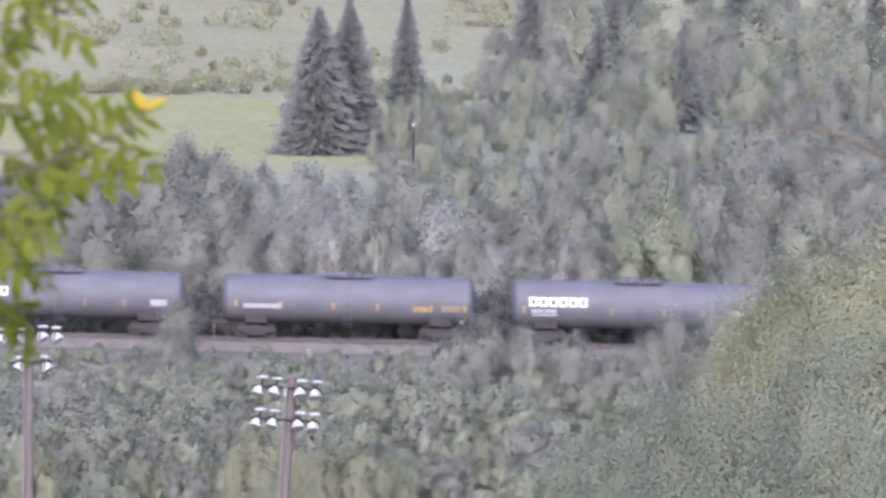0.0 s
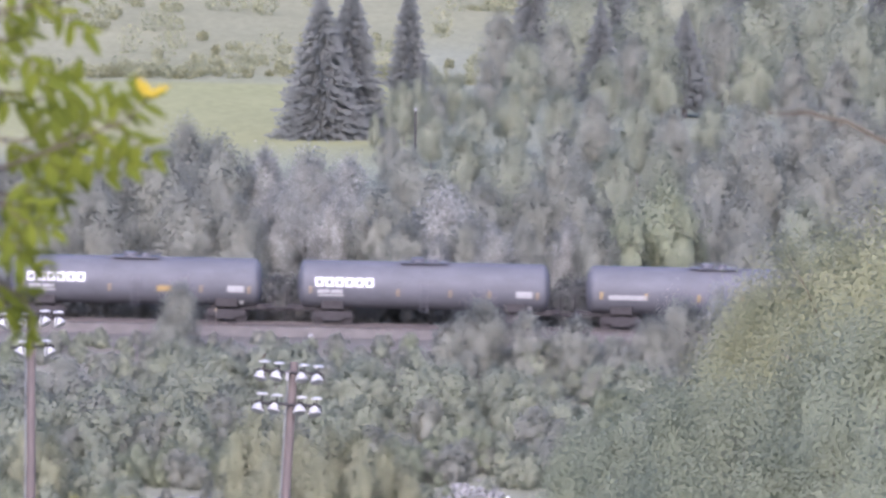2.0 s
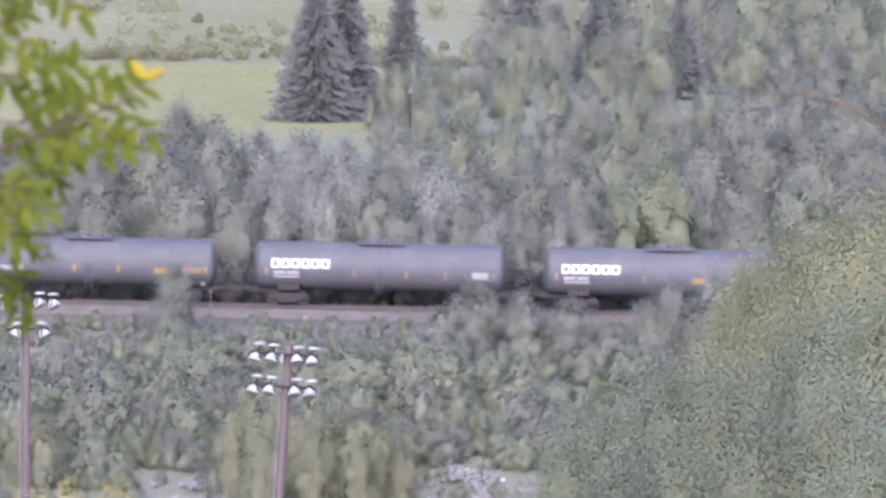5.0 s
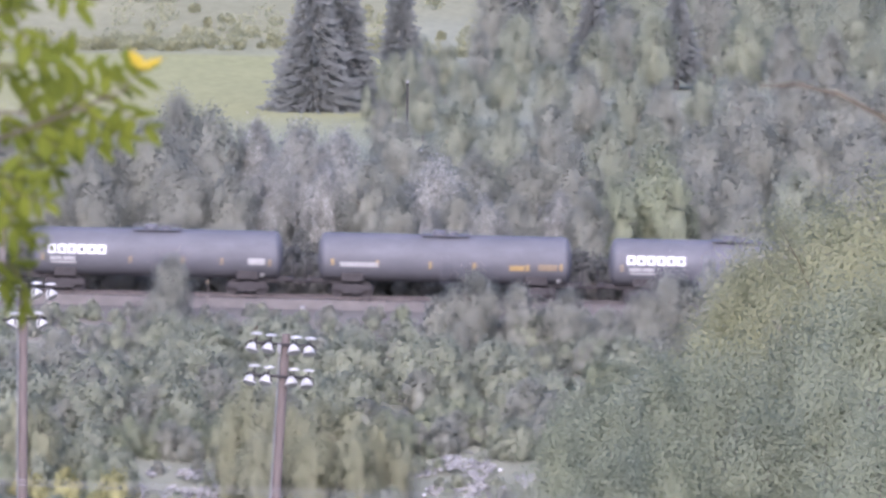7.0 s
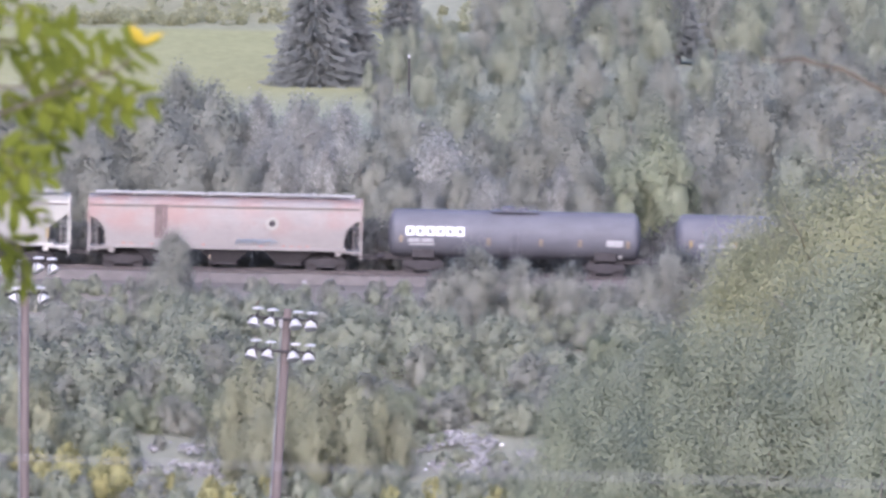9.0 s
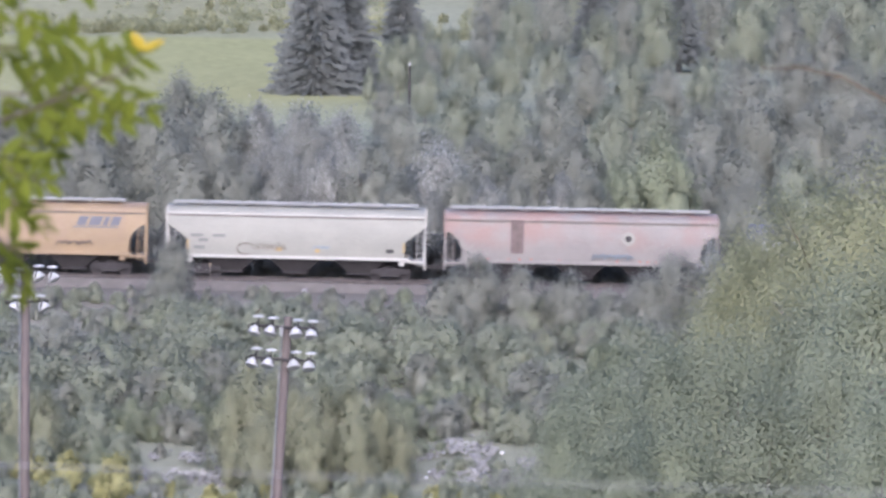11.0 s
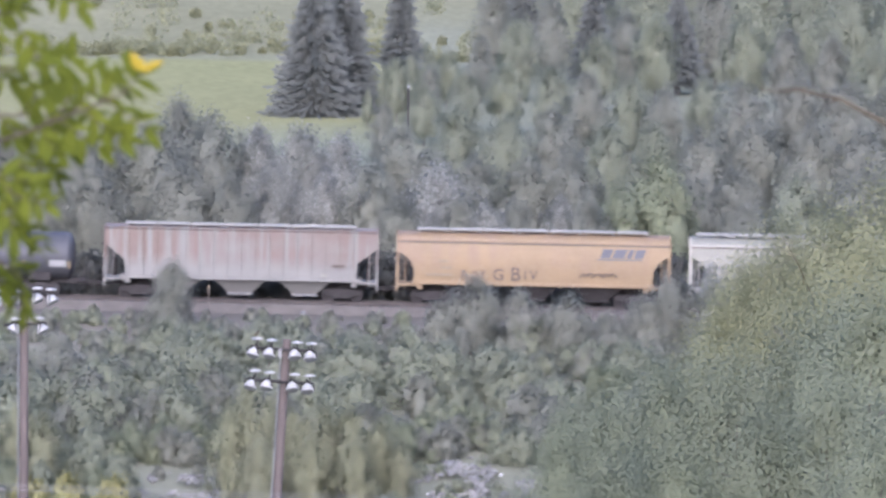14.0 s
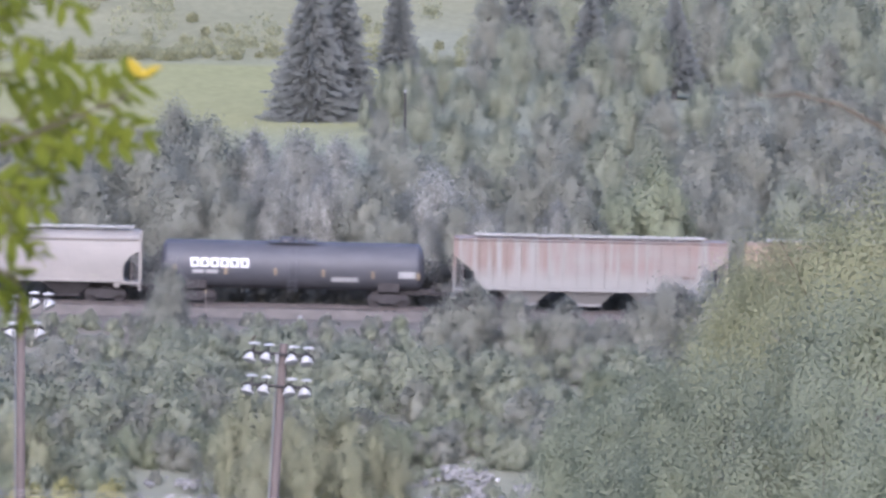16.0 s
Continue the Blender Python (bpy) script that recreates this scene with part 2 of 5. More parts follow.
def build_ground():
    ys = [-40, -20, 0, 6, 12, 20, 30, 40, 60, 90, 120, 160, 200, 240, 280, 330, 380, 430, 480, 510, 535]
    ys += [540 + 2 * i for i in range(40)] + [620 + 4 * i for i in range(80)] + [950, 1000, 1080, 1200, 1400, 1800, 2400, 3200, 4500]
    xs = [-3000, -1500, -700, -350, -200, -140] + [-100 + 2.5 * i for i in range(81)] + [140, 200, 350, 700, 1500, 3000]
    vs = [(x, y, ground_z(x, y)) for y in ys for x in xs]
    w = len(xs)
    fs = [(j * w + i, j * w + i + 1, (j + 1) * w + i + 1, (j + 1) * w + i) for j in range(len(ys) - 1) for i in range(w - 1)]
    me = bpy.data.meshes.new("ground")
    me.from_pydata(vs, [], fs)
    me.shade_smooth()
    me.materials.append(GROUND)
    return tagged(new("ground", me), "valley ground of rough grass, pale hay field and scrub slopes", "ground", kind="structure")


build_ground()


def track_z(x):
    return -GRADE * max(min(x, 90), -90)


def build_track():
    bm = fresh()
    rows = [(-2.6, -0.80), (-1.7, -0.2), (1.7, -0.2), (2.6, -0.80)]
    st = [-220 + 4 * i for i in range(111)]
    grid = [[bm.verts.new((x, 600 + y + noise.noise(Vector((x * 0.7, y, 1))) * 0.12, track_z(x) + z + noise.noise(Vector((x * 0.9, y, 5))) * 0.06)) for y, z in rows] for x in st]
    for a, b in zip(grid, grid[1:]):
        for k in range(3):
            bm.faces.new((a[k], b[k], b[k + 1], a[k + 1]))
    tagged(part("track_bed", bm, BALLAST), "grey crushed stone ballast bed under the rails", "ballast", kind="structure")
    for side in (-0.7525, 0.7525):
        bm = fresh()
        for x0, x1 in zip(st, st[1:]):
            pr = [(-0.07, -0.16), (-0.07, -0.14), (-0.01, -0.12), (-0.01, -0.04), (-0.036, -0.03), (-0.036, 0), (0.036, 0), (0.036, -0.03), (0.01, -0.04), (0.01, -0.12), (0.07, -0.14), (0.07, -0.16)]
            a = [bm.verts.new((x0, 600 + side + y, track_z(x0) + z)) for y, z in pr]
            b = [bm.verts.new((x1, 600 + side + y, track_z(x1) + z)) for y, z in pr]
            for k in range(len(pr)):
                q = (k + 1) % len(pr)
                bm.faces.new((a[k], b[k], b[q], a[q]))
        tagged(part("rail", bm, RAIL_STEEL), "worn steel railway rail on wooden ties", "rail", "railway rails", "structure")
    bm = fresh()
    for i in range(400):
        x = -110 + i * 0.55
        box(bm, x - 0.115, x + 0.115, 598.7, 601.3, track_z(x) - 0.30, track_z(x) - 0.165)
    tagged(part("railway_ties", bm, WOOD_TIE), "dark wooden ties laid in the ballast", "ties", kind="stuff")


build_track()


# ---- trees and shrubs ----
def crown_mesh(name, seed, profile, wide, lobes, leaves, leaf, mat, ragged=0.2):
    """A crown one unit high (z 0 to 1): leaves gathered on many lobes inside the outline that profile gives (z, radius)."""
    rng = np.random.default_rng(seed)
    zs, rs = zip(*profile)
    zc = rng.uniform(zs[0] + 0.03, zs[-1], lobes)
    edge = np.interp(zc, zs, rs) * wide
    ang = rng.uniform(0, math.tau, lobes)
    lump = 1 + 0.22 * np.sin(ang * 3 + zc * 9 + seed) + 0.14 * np.sin(ang * 5 - zc * 17 + seed * 2)
    rad = edge * np.sqrt(rng.uniform(0.2, 1.0, lobes)) * lump * (1 + rng.normal(0, ragged * 0.5, lobes))
    cen = np.stack([np.cos(ang) * rad, np.sin(ang) * rad, zc + rng.normal(0, 0.03, lobes)], 1)
    size = rng.uniform(0.03, 0.08, lobes) * (0.6 + wide)
    pick = rng.integers(0, lobes, leaves)
    d = rng.normal(0, 1, (leaves, 3)) * np.array([0.8, 0.8, 1.25])
    pos = cen[pick] + d * size[pick][:, None]
    pos[:, 2] = np.maximum(pos[:, 2], 0.0)
    d /= np.linalg.norm(d, axis=1)[:, None]
    out = pos - np.array([0, 0, 0.40])
    out[:, :2] /= max(wide, 0.2)
    out /= np.linalg.norm(out, axis=1)[:, None] + 1e-6
    # billows: the crown's few large boughs, which model its light
    nb = 11
    zb = rng.uniform(zs[0] + 0.1, 0.9, nb)
    ab, rb = np.arange(nb) * 2.4 + rng.uniform(0, 1, nb), np.interp(zb, zs, rs) * wide * rng.uniform(0.35, 0.65, nb)
    bough = np.stack([np.cos(ab) * rb, np.sin(ab) * rb, zb], 1)
    near_ = np.argmin(((cen[:, None, :] - bough[None]) ** 2).sum(2), 1)[pick]
    bill = pos - bough[near_]
    bill /= np.linalg.norm(bill, axis=1)[:, None] + 1e-6
    soft = out * 0.6 + bill * 0.35 + d * 0.05 + np.array([0, 0, 0.2]) + rng.normal(0, 0.05, (leaves, 3))
    soft /= np.linalg.norm(soft, axis=1)[:, None]
    nrm = soft + rng.normal(0, 0.35, (leaves, 3))
    nrm /= np.linalg.norm(nrm, axis=1)[:, None]
    a = np.cross(nrm, rng.normal(0, 1, (leaves, 3)))
    a /= np.linalg.norm(a, axis=1)[:, None]
    b = np.cross(nrm, a)
    s = (leaf * rng.uniform(0.6, 1.35, leaves))[:, None]
    vs = np.stack([pos - a * s - b * s * 0.5, pos + a * s - b * s * 0.5, pos + b * s], 1).reshape(-1, 3)
    faces = np.arange(leaves * 3).reshape(-1, 3).tolist()
    # inner foliage: one uneven hull, added so gaps between leaves stay light
    ring, rows = 18, 11
    zi = np.repeat(zs[0] + 0.03 + (0.66 - zs[0]) * np.arange(rows) / (rows - 1), ring)
    ai = np.tile(np.arange(ring) * math.tau / ring, rows)
    ri = np.interp(zi, zs, rs) * wide * 0.4 * (1 + 0.22 * np.sin(ai * 3 + zi * 9 + seed) + 0.14 * np.sin(ai * 5 - zi * 17 + seed * 2)) * rng.normal(1, 0.06, ring * rows)
    ri[-ring:] *= 0.15
    core = np.stack([np.cos(ai) * ri, np.sin(ai) * ri, zi], 1)
    k0 = leaves * 3
    faces += [(k0 + j * ring + i, k0 + j * ring + (i + 1) % ring, k0 + (j + 1) * ring + (i + 1) % ring, k0 + (j + 1) * ring + i) for j in range(rows - 1) for i in range(ring)]
    bulge = core - np.array([0, 0, 0.35])
    bulge /= np.linalg.norm(bulge, axis=1)[:, None]
    bulge = bulge + np.array([0, 0, 0.2])
    me = bpy.data.meshes.new(name)
    me.from_pydata(vs.tolist() + core.tolist(), [], faces)
    me.shade_smooth()
    me.normals_split_custom_set_from_vertices(np.concatenate([np.repeat(soft, 3, 0), bulge]).tolist())
    me.materials.append(mat)
    return me


def trunk_mesh(seed, height, spread, stem=0.018, limbs=7):
    rng = random.Random(seed)
    bm = fresh()
    top = Vector((rng.uniform(-0.03, 0.03), rng.uniform(-0.03, 0.03), height))
    mid = Vector((rng.uniform(-0.02, 0.02), rng.uniform(-0.02, 0.02), height * 0.45))
    tube(bm, [(0, 0, -0.04), (0, 0, 0.02), mid, top], [stem * 1.5, stem, stem * 0.75, stem * 0.2], 7)
    for i in range(limbs):
        z = height * rng.uniform(0.2, 0.8)
        p = Vector((0, 0, 0)).lerp(mid, z / (height * 0.45)) if z < height * 0.45 else mid.lerp(top, (z - height * 0.45) / (height * 0.55))
        a = i * 2.4 + rng.uniform(-0.4, 0.4)
        r = spread * rng.uniform(0.5, 0.9)
        q = p + Vector((math.cos(a) * r, math.sin(a) * r, rng.uniform(0.08, 0.2)))
        tube(bm, [p, p.lerp(q, 0.5) + Vector((0, 0, 0.03)), q], [stem * 0.5, stem * 0.35, stem * 0.1], 5)
    me = bpy.data.meshes.new("trunk")
    bm.to_mesh(me)
    bm.free()
    me.materials.append(BARK)
    return me


ROUND = [(0.16, 0.2), (0.3, 0.75), (0.5, 1.0), (0.7, 0.9), (0.88, 0.55), (1.0, 0.12)]
DOME = [(0.0, 0.85), (0.25, 1.0), (0.5, 0.95), (0.75, 0.7), (0.92, 0.4), (1.0, 0.1)]
FULL = [(0.0, 0.5), (0.25, 0.85), (0.5, 1.0), (0.72, 0.85), (0.88, 0.5), (1.0, 0.1)]
SLIM = [(0.1, 0.35), (0.3, 0.9), (0.55, 1.0), (0.75, 0.75), (0.9, 0.42), (1.0, 0.06)]

KINDS = {}


def kind_of_tree(key, name, label, category, profile, wide, lobes, leaves, leaf, mat, variants=3, trunk=0.9):
    KINDS[key] = (name, label, category,
                  [(crown_mesh(key + "_crown", 17 * i + len(key) * 5 + ord(key[0]), profile, wide, lobes, leaves, leaf, mat), trunk_mesh(i + len(key), trunk, wide)) for i in range(variants)])


kind_of_tree("poplar", "poplar_tree", "grey-green poplar with a dense uneven crown", "tree", ROUND, 0.36, 110, 15000, 0.0105, LEAF_GREEN, 5)
kind_of_tree("slim", "aspen_tree", "tall narrow grey-green aspen in the woods", "tree", SLIM, 0.24, 100, 12000, 0.0095, LEAF_GREY, 4)
kind_of_tree("willow", "willow_tree", "broad dull green willow growing beside the railway", "tree", DOME, 0.46, 130, 15000, 0.012, LEAF_GREY, 5, 0.8)
kind_of_tree("silver", "silver_willow", "willow with pale silvery leaves turned by wind", "tree", DOME, 0.46, 130, 15000, 0.012, LEAF_PALE, 4, 0.8)
kind_of_tree("lime", "green_bush", "bright green bush with fresh leaves on the slope", "bush", DOME, 0.5, 90, 7000, 0.017, LEAF_LIME, 4, 0.75)
kind_of_tree("olive", "olive_bush", "tall olive-green bush with thin stems on the valley floor", "bush", FULL, 0.42, 130, 14000, 0.012, LEAF_OLIVE, 4, 0.8)
kind_of_tree("yellow", "yellow_green_tree", "large yellow-green tree with dense fine leaves", "tree", FULL, 0.40, 300, 60000, 0.005, LEAF_YELLOW, 4, 0.85)
kind_of_tree("tall", "poplar_tree", "tall fresh green poplar on the valley floor", "tree", FULL, 0.33, 260, 54000, 0.0048, LEAF_LIME, 4, 0.85)
kind_of_tree("shrub", "shrub", "dull green shrub on the embankment slope", "shrub", DOME, 0.62, 70, 3600, 0.028, LEAF_GREY, 5, 0.7)
kind_of_tree("greenshrub", "leafy_shrub", "mid-green leafy shrub in the scrub", "shrub", DOME, 0.62, 70, 3600, 0.028, LEAF_GREEN, 5, 0.7)
kind_of_tree("ochre", "yellow_shrub", "yellow-leaved shrub on the valley floor", "shrub", DOME, 0.55, 60, 3000, 0.03, LEAF_OCHRE, 3, 0.7)
kind_of_tree("brush", "shaded_brush", "low brush close behind the track, leaves darkened for the train's shade", "shrub", DOME, 0.75, 60, 3000, 0.034, LEAF_SHADED, 3, 0.7)
COUNT = {}


def plant(key, u, v, d, w=1.0):
    """A tree of that kind at d metres, sized so that its tip meets pixel u, v of the camera's view; w widens or narrows
    it.
    """
    name, label, category, variants = KINDS[key]
    tip = spot(u, v, d)
    z = ground_z(tip.x, d) - 0.05
    h = max(tip.z - z, 0.8)
    k = COUNT.get(key, 0)
    COUNT[key] = k + 1
    crown, trunk = variants[k % len(variants)]
    e = empty(name, pose(tip.x, d, z, 0, 0, (k * 137) % 360), label, category, category + "s in the valley")
    e.scale = (h * w, h * w, h)
    for nm, me in (("trunk", trunk), ("crown", crown)):
        o = new(nm, me)
        o.parent = e
    return e


def spruce(u, v, d, half, low):
    """A spruce whose tip lies on u, v; half: its half width at the foot in metres; low: height of its lowest boughs."""
    tip = spot(u, v, d)
    z0 = ground_z(tip.x, d)
    h = tip.z - z0
    rng = random.Random(int(u))
    e = empty("spruce_tree", pose(tip.x, d, z0), "dark blue-green spruce with drooping boughs at the field", "tree", "spruces at the field")
    bm = fresh()
    tube(bm, [(0, 0, -0.2), (0, 0, h * 0.5), (0, 0, h * 0.99)], [0.24, 0.15, 0.02], 8)
    part("trunk", bm, BARK, e)
    vs, fs = [], []
    z = low
    while z < h * 0.99:
        f = 1 - (z - low) / (h - low)
        r = half * (f ** 0.8) * rng.uniform(0.86, 1.08) + 0.12
        n = max(5, int(10 + 9 * f))
        for i in range(n):
            a = math.tau * i / n + rng.uniform(-0.25, 0.25)
            rr = r * rng.uniform(0.72, 1.12)
            ca, sa = math.cos(a), math.sin(a)
            dz = rng.uniform(-0.22, 0.22)
            steps = max(3, int(rr / 0.085))
            for s in range(steps):
                q = (s + rng.random()) / steps
                x, zz = rr * q, z + dz - 0.32 * rr * q ** 1.5 + 0.12 * rr * q ** 4 + rng.uniform(-0.1, 0.1)
                wv = (0.06 + 0.2 * (1 - q) ** 0.7) * min(1, rr) + 0.04
                p = Vector((ca * x, sa * x, zz))
                along, across = Vector((ca, sa, -0.25)) * rng.uniform(0.1, 0.19), Vector((-sa, ca, rng.uniform(-0.4, 0.4))) * wv * 0.75
                b = len(vs)
                vs += [tuple(p - along), tuple(p + across + Vector((0, 0, -0.08))), tuple(p + along), tuple(p - across + Vector((0, 0, -0.08)))]
                fs.append((b, b + 1, b + 2, b + 3))
        z += 0.10 + 0.05 * f
    # inner boughs: a cone-like hull, added so the gaps don't go black
    ring, k0 = 14, len(vs)
    for j in range(13):
        zj = low + (h * 0.94 - low) * j / 12
        for i in range(ring):
            a, r = math.tau * i / ring, half * max(0.02, 1 - j / 12) ** 0.85 * rng.uniform(0.42, 0.6)
            vs.append((math.cos(a) * r, math.sin(a) * r, zj))
    fs += [(k0 + j * ring + i, k0 + j * ring + (i + 1) % ring, k0 + (j + 1) * ring + (i + 1) % ring, k0 + (j + 1) * ring + i) for j in range(12) for i in range(ring)]
    me = bpy.data.meshes.new("crown")
    me.from_pydata(vs, [], fs)
    me.materials.append(NEEDLES)
    o = new("crown", me)
    o.parent = e
    return e


def build_woods():
    spruce(566, 10, 690, 3.85, 0.2)
    spruce(619, -4, 694, 3.3, 0.2)
    spruce(721, -14, 700, 1.6, 3.5)
    for u, v, d, hw in ((940, -50, 800, 2.4), (1085, -60, 790, 2.4), (1120, -70, 840, 2.2), (1210, 45, 735, 2.3), (1550, -40, 760, 2.6), (1310, -60, 860, 2.3), (1060, 30, 745, 2.0)):
        spruce(u, v, d, hw, 1.0)
    # row behind the railway, west of the mast
    for key, u, v, d, w in (("willow", -60, 300, 628, 1.0), ("willow", 40, 290, 632, 1.0), ("willow", 130, 300, 630, 1.0), ("willow", 215, 296, 636, 0.95), ("slim", 322, 256, 634, 1.25),
                            ("willow", 280, 300, 626, 0.9), ("willow", 385, 284, 630, 0.95), ("silver", 462, 302, 632, 0.8), ("silver", 540, 306, 630, 0.85), ("silver", 612, 318, 632, 0.8),
                            ("silver", 500, 372, 620, 0.9), ("silver", 590, 380, 620, 0.7), ("willow", 170, 370, 619, 0.9), ("willow", 330, 372, 618, 1.0), ("willow", 60, 380, 618, 1.0), ("willow", 420, 390, 617, 0.8),
                            ("willow", 665, 370, 619, 0.9), ("silver", 790, 372, 621, 1.0), ("silver", 872, 440, 613, 0.8), ("silver", 772, 455, 612, 0.5)):
        plant(key, u, v, d, w)
    # the woods on the rising ground, far to near
    far = [("poplar", 1030, 8, 760, 1.0), ("poplar", 1150, 20, 775, 1.0), ("poplar", 1250, 10, 800, 1.0), ("poplar", 1350, 15, 770, 1.0), ("poplar", 1450, 30, 750, 1.0), ("poplar", 1520, 60, 735, 1.0),
           ("poplar", 1600, 10, 760, 1.0), ("slim", 880, 60, 760, 1.2), ("slim", 1390, -20, 830, 1.2), ("poplar", 1480, -40, 860, 1.0), ("poplar", 1230, -60, 900, 1.1), ("poplar", 1000, -60, 880, 1.0),
           ("slim", 985, 75, 740, 1.2), ("slim", 1120, 100, 725, 1.2), ("poplar", 1170, 110, 718, 0.9), ("slim", 1275, 60, 742, 1.1), ("poplar", 1330, 110, 720, 0.9), ("slim", 1400, 130, 712, 1.2),
           ("poplar", 930, 110, 722, 0.9), ("slim", 860, 140, 715, 1.1), ("poplar", 800, 165, 705, 0.8), ("slim", 1480, 140, 708, 1.2), ("poplar", 1560, 160, 704, 0.9), ("poplar", 1070, 140, 705, 0.9),
           ("poplar", 760, 150, 712, 0.7), ("poplar", 738, 172, 688, 0.5), ("poplar", 690, 195, 686, 0.45), ("poplar", 712, 180, 683, 0.7), ("poplar", 660, 232, 676, 0.5), ("slim", 770, 190, 684, 0.9)]
    mid = [("slim", 690, 262, 660, 1.2), ("poplar", 760, 228, 668, 0.95), ("poplar", 835, 200, 675, 0.9), ("poplar", 905, 190, 678, 0.9), ("poplar", 985, 195, 672, 0.9), ("slim", 1050, 205, 668, 1.3),
           ("poplar", 1125, 220, 664, 0.9), ("slim", 1190, 232, 660, 1.2), ("poplar", 1255, 215, 672, 0.9), ("willow", 1330, 225, 662, 0.95), ("willow", 1420, 215, 668, 0.95), ("willow", 1510, 225, 664, 0.95),
           ("willow", 1600, 215, 668, 0.95), ("poplar", 820, 270, 648, 0.9), ("poplar", 905, 285, 645, 0.9), ("willow", 985, 270, 648, 0.8), ("poplar", 1085, 300, 642, 0.9), ("poplar", 1170, 300, 644, 0.8),
           ("willow", 1255, 310, 640, 0.9), ("willow", 1345, 300, 642, 0.9), ("willow", 1450, 300, 640, 0.95), ("willow", 1540, 310, 638, 0.95), ("willow", 715, 300, 640, 0.8),
           ("willow", 770, 345, 630, 0.8), ("willow", 850, 360, 626, 0.9), ("willow", 940, 360, 628, 0.9), ("willow", 1020, 350, 628, 0.9), ("willow", 1240, 390, 622, 0.9), ("willow", 1310, 380, 624, 0.9), ("willow", 1540, 380, 622, 0.9),
           ("lime", 1170, 362, 619, 0.75), ("lime", 1110, 410, 617, 0.75), ("lime", 1205, 395, 618, 0.6), ("poplar", 1420, 395, 616, 0.95), ("silver", 1000, 425, 616, 0.7), ("willow", 920, 430, 615, 0.7), ("willow", 1050, 430, 614, 0.8),
           ("willow", 1330, 440, 613, 0.9), ("willow", 710, 430, 615, 0.9), ("willow", 820, 425, 615, 0.8)]
    for row in far + mid:
        plant(*row)


build_woods()


def build_scrub():
    """Shrubs on the slope before the railway and on the valley floor."""
    for key, u, v, d, w in (("slim", 316, 538, 589, 1.35), ("willow", 298, 588, 588, 1.2), ("willow", 850, 568, 586, 1.1), ("willow", 930, 588, 585, 1.0), ("willow", 1010, 596, 584, 1.0), ("shrub", 790, 610, 586, 0.9),
                            ("willow", 1200, 570, 584, 1.0), ("willow", 1150, 600, 583, 0.9), ("silver", 1265, 548, 588, 0.5), ("willow", 1270, 580, 582, 1.0), ("willow", 1090, 628, 582, 1.0),
                            ("yellow", 1330, 560, 545, 0.75), ("yellow", 1400, 515, 540, 0.8), ("yellow", 1490, 484, 535, 0.85), ("yellow", 1590, 442, 530, 0.9), ("yellow", 1290, 640, 540, 0.7),
                            ("yellow", 1540, 540, 520, 0.8), ("yellow", 1380, 630, 522, 0.75)):
        plant(key, u, v, d, w)
    for u, v, d, w in ((1480, 640, 480, 0.9), (1560, 620, 470, 0.9), (1400, 700, 478, 0.8), (1240, 705, 475, 0.75), (1310, 740, 470, 0.8), (1180, 760, 470, 0.7), (1100, 800, 465, 0.75), (1030, 790, 468, 0.6), (1000, 850, 462, 0.6),
                       (1480, 780, 455, 0.95), (1360, 830, 452, 0.9), (1200, 850, 450, 0.9), (1568, 850, 440, 0.9), (1100, 910, 446, 0.8)):
        plant("tall", u, v, d, w)
    rng = random.Random(4)

    def bush(u, d, h, keys):
        foot = spot(u, 441, d)
        z = ground_z(foot.x, d)
        v = 441 + FOCAL * (math.atan((42 - z - h) / d) - 0.0603) + (u - 784) * 0.0105
        drift = noise.noise(Vector((foot.x * 0.16, d * 0.09, 7.0))) * 0.9 + 0.5 + rng.uniform(-0.18, 0.18)
        plant(keys[min(len(keys) - 1, max(0, int(drift * len(keys))))], u, v, d, rng.uniform(0.85, 1.25))

    for i in range(235):
        u = rng.uniform(-60, 1250)
        d = rng.uniform(562, 590.5)
        bush(u, d, rng.uniform(1.5, 3.3) * (0.42 if d > 585 else 0.7 if d > 578 else 1.0), ("shrub", "shrub", "greenshrub", "greenshrub", "lime"))
    for i in range(120):
        bush(rng.uniform(-60, 1250), rng.uniform(584, 593.5), rng.uniform(0.3, 0.75), ("greenshrub", "shrub"))
    # brush added behind the rails to darken the gaps under and between cars
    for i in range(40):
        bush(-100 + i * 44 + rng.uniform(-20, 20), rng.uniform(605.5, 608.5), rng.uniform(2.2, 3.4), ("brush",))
    for u, v, d, w in ((454, 760, 550, 0.75), (418, 795, 549, 0.6), (492, 778, 551, 0.6), (530, 800, 550, 0.7), (580, 792, 551, 0.8), (630, 796, 550, 0.75), (684, 818, 549, 0.6), (716, 850, 548, 0.6), (560, 850, 546, 0.8), (640, 855, 546, 0.8),
                       (470, 850, 546, 0.8), (40, 790, 551, 0.7), (85, 800, 550, 0.7)):
        plant("olive", u, v, d, w)
    for u, v, d, w in ((330, 825, 563, 0.9), (60, 790, 560, 1.0), (110, 830, 558, 1.0), (180, 830, 562, 1.0),
                       (560, 850, 552, 1.0), (620, 840, 552, 1.0), (680, 850, 552, 0.9), (10, 850, 552, 1.0), (510, 870, 550, 0.9), (80, 890, 548, 0.9), (780, 850, 566, 1.0), (860, 845, 566, 1.0), (930, 835, 566, 1.0), (1000, 830, 566, 1.0)):
        plant("greenshrub", u, v, d, w)
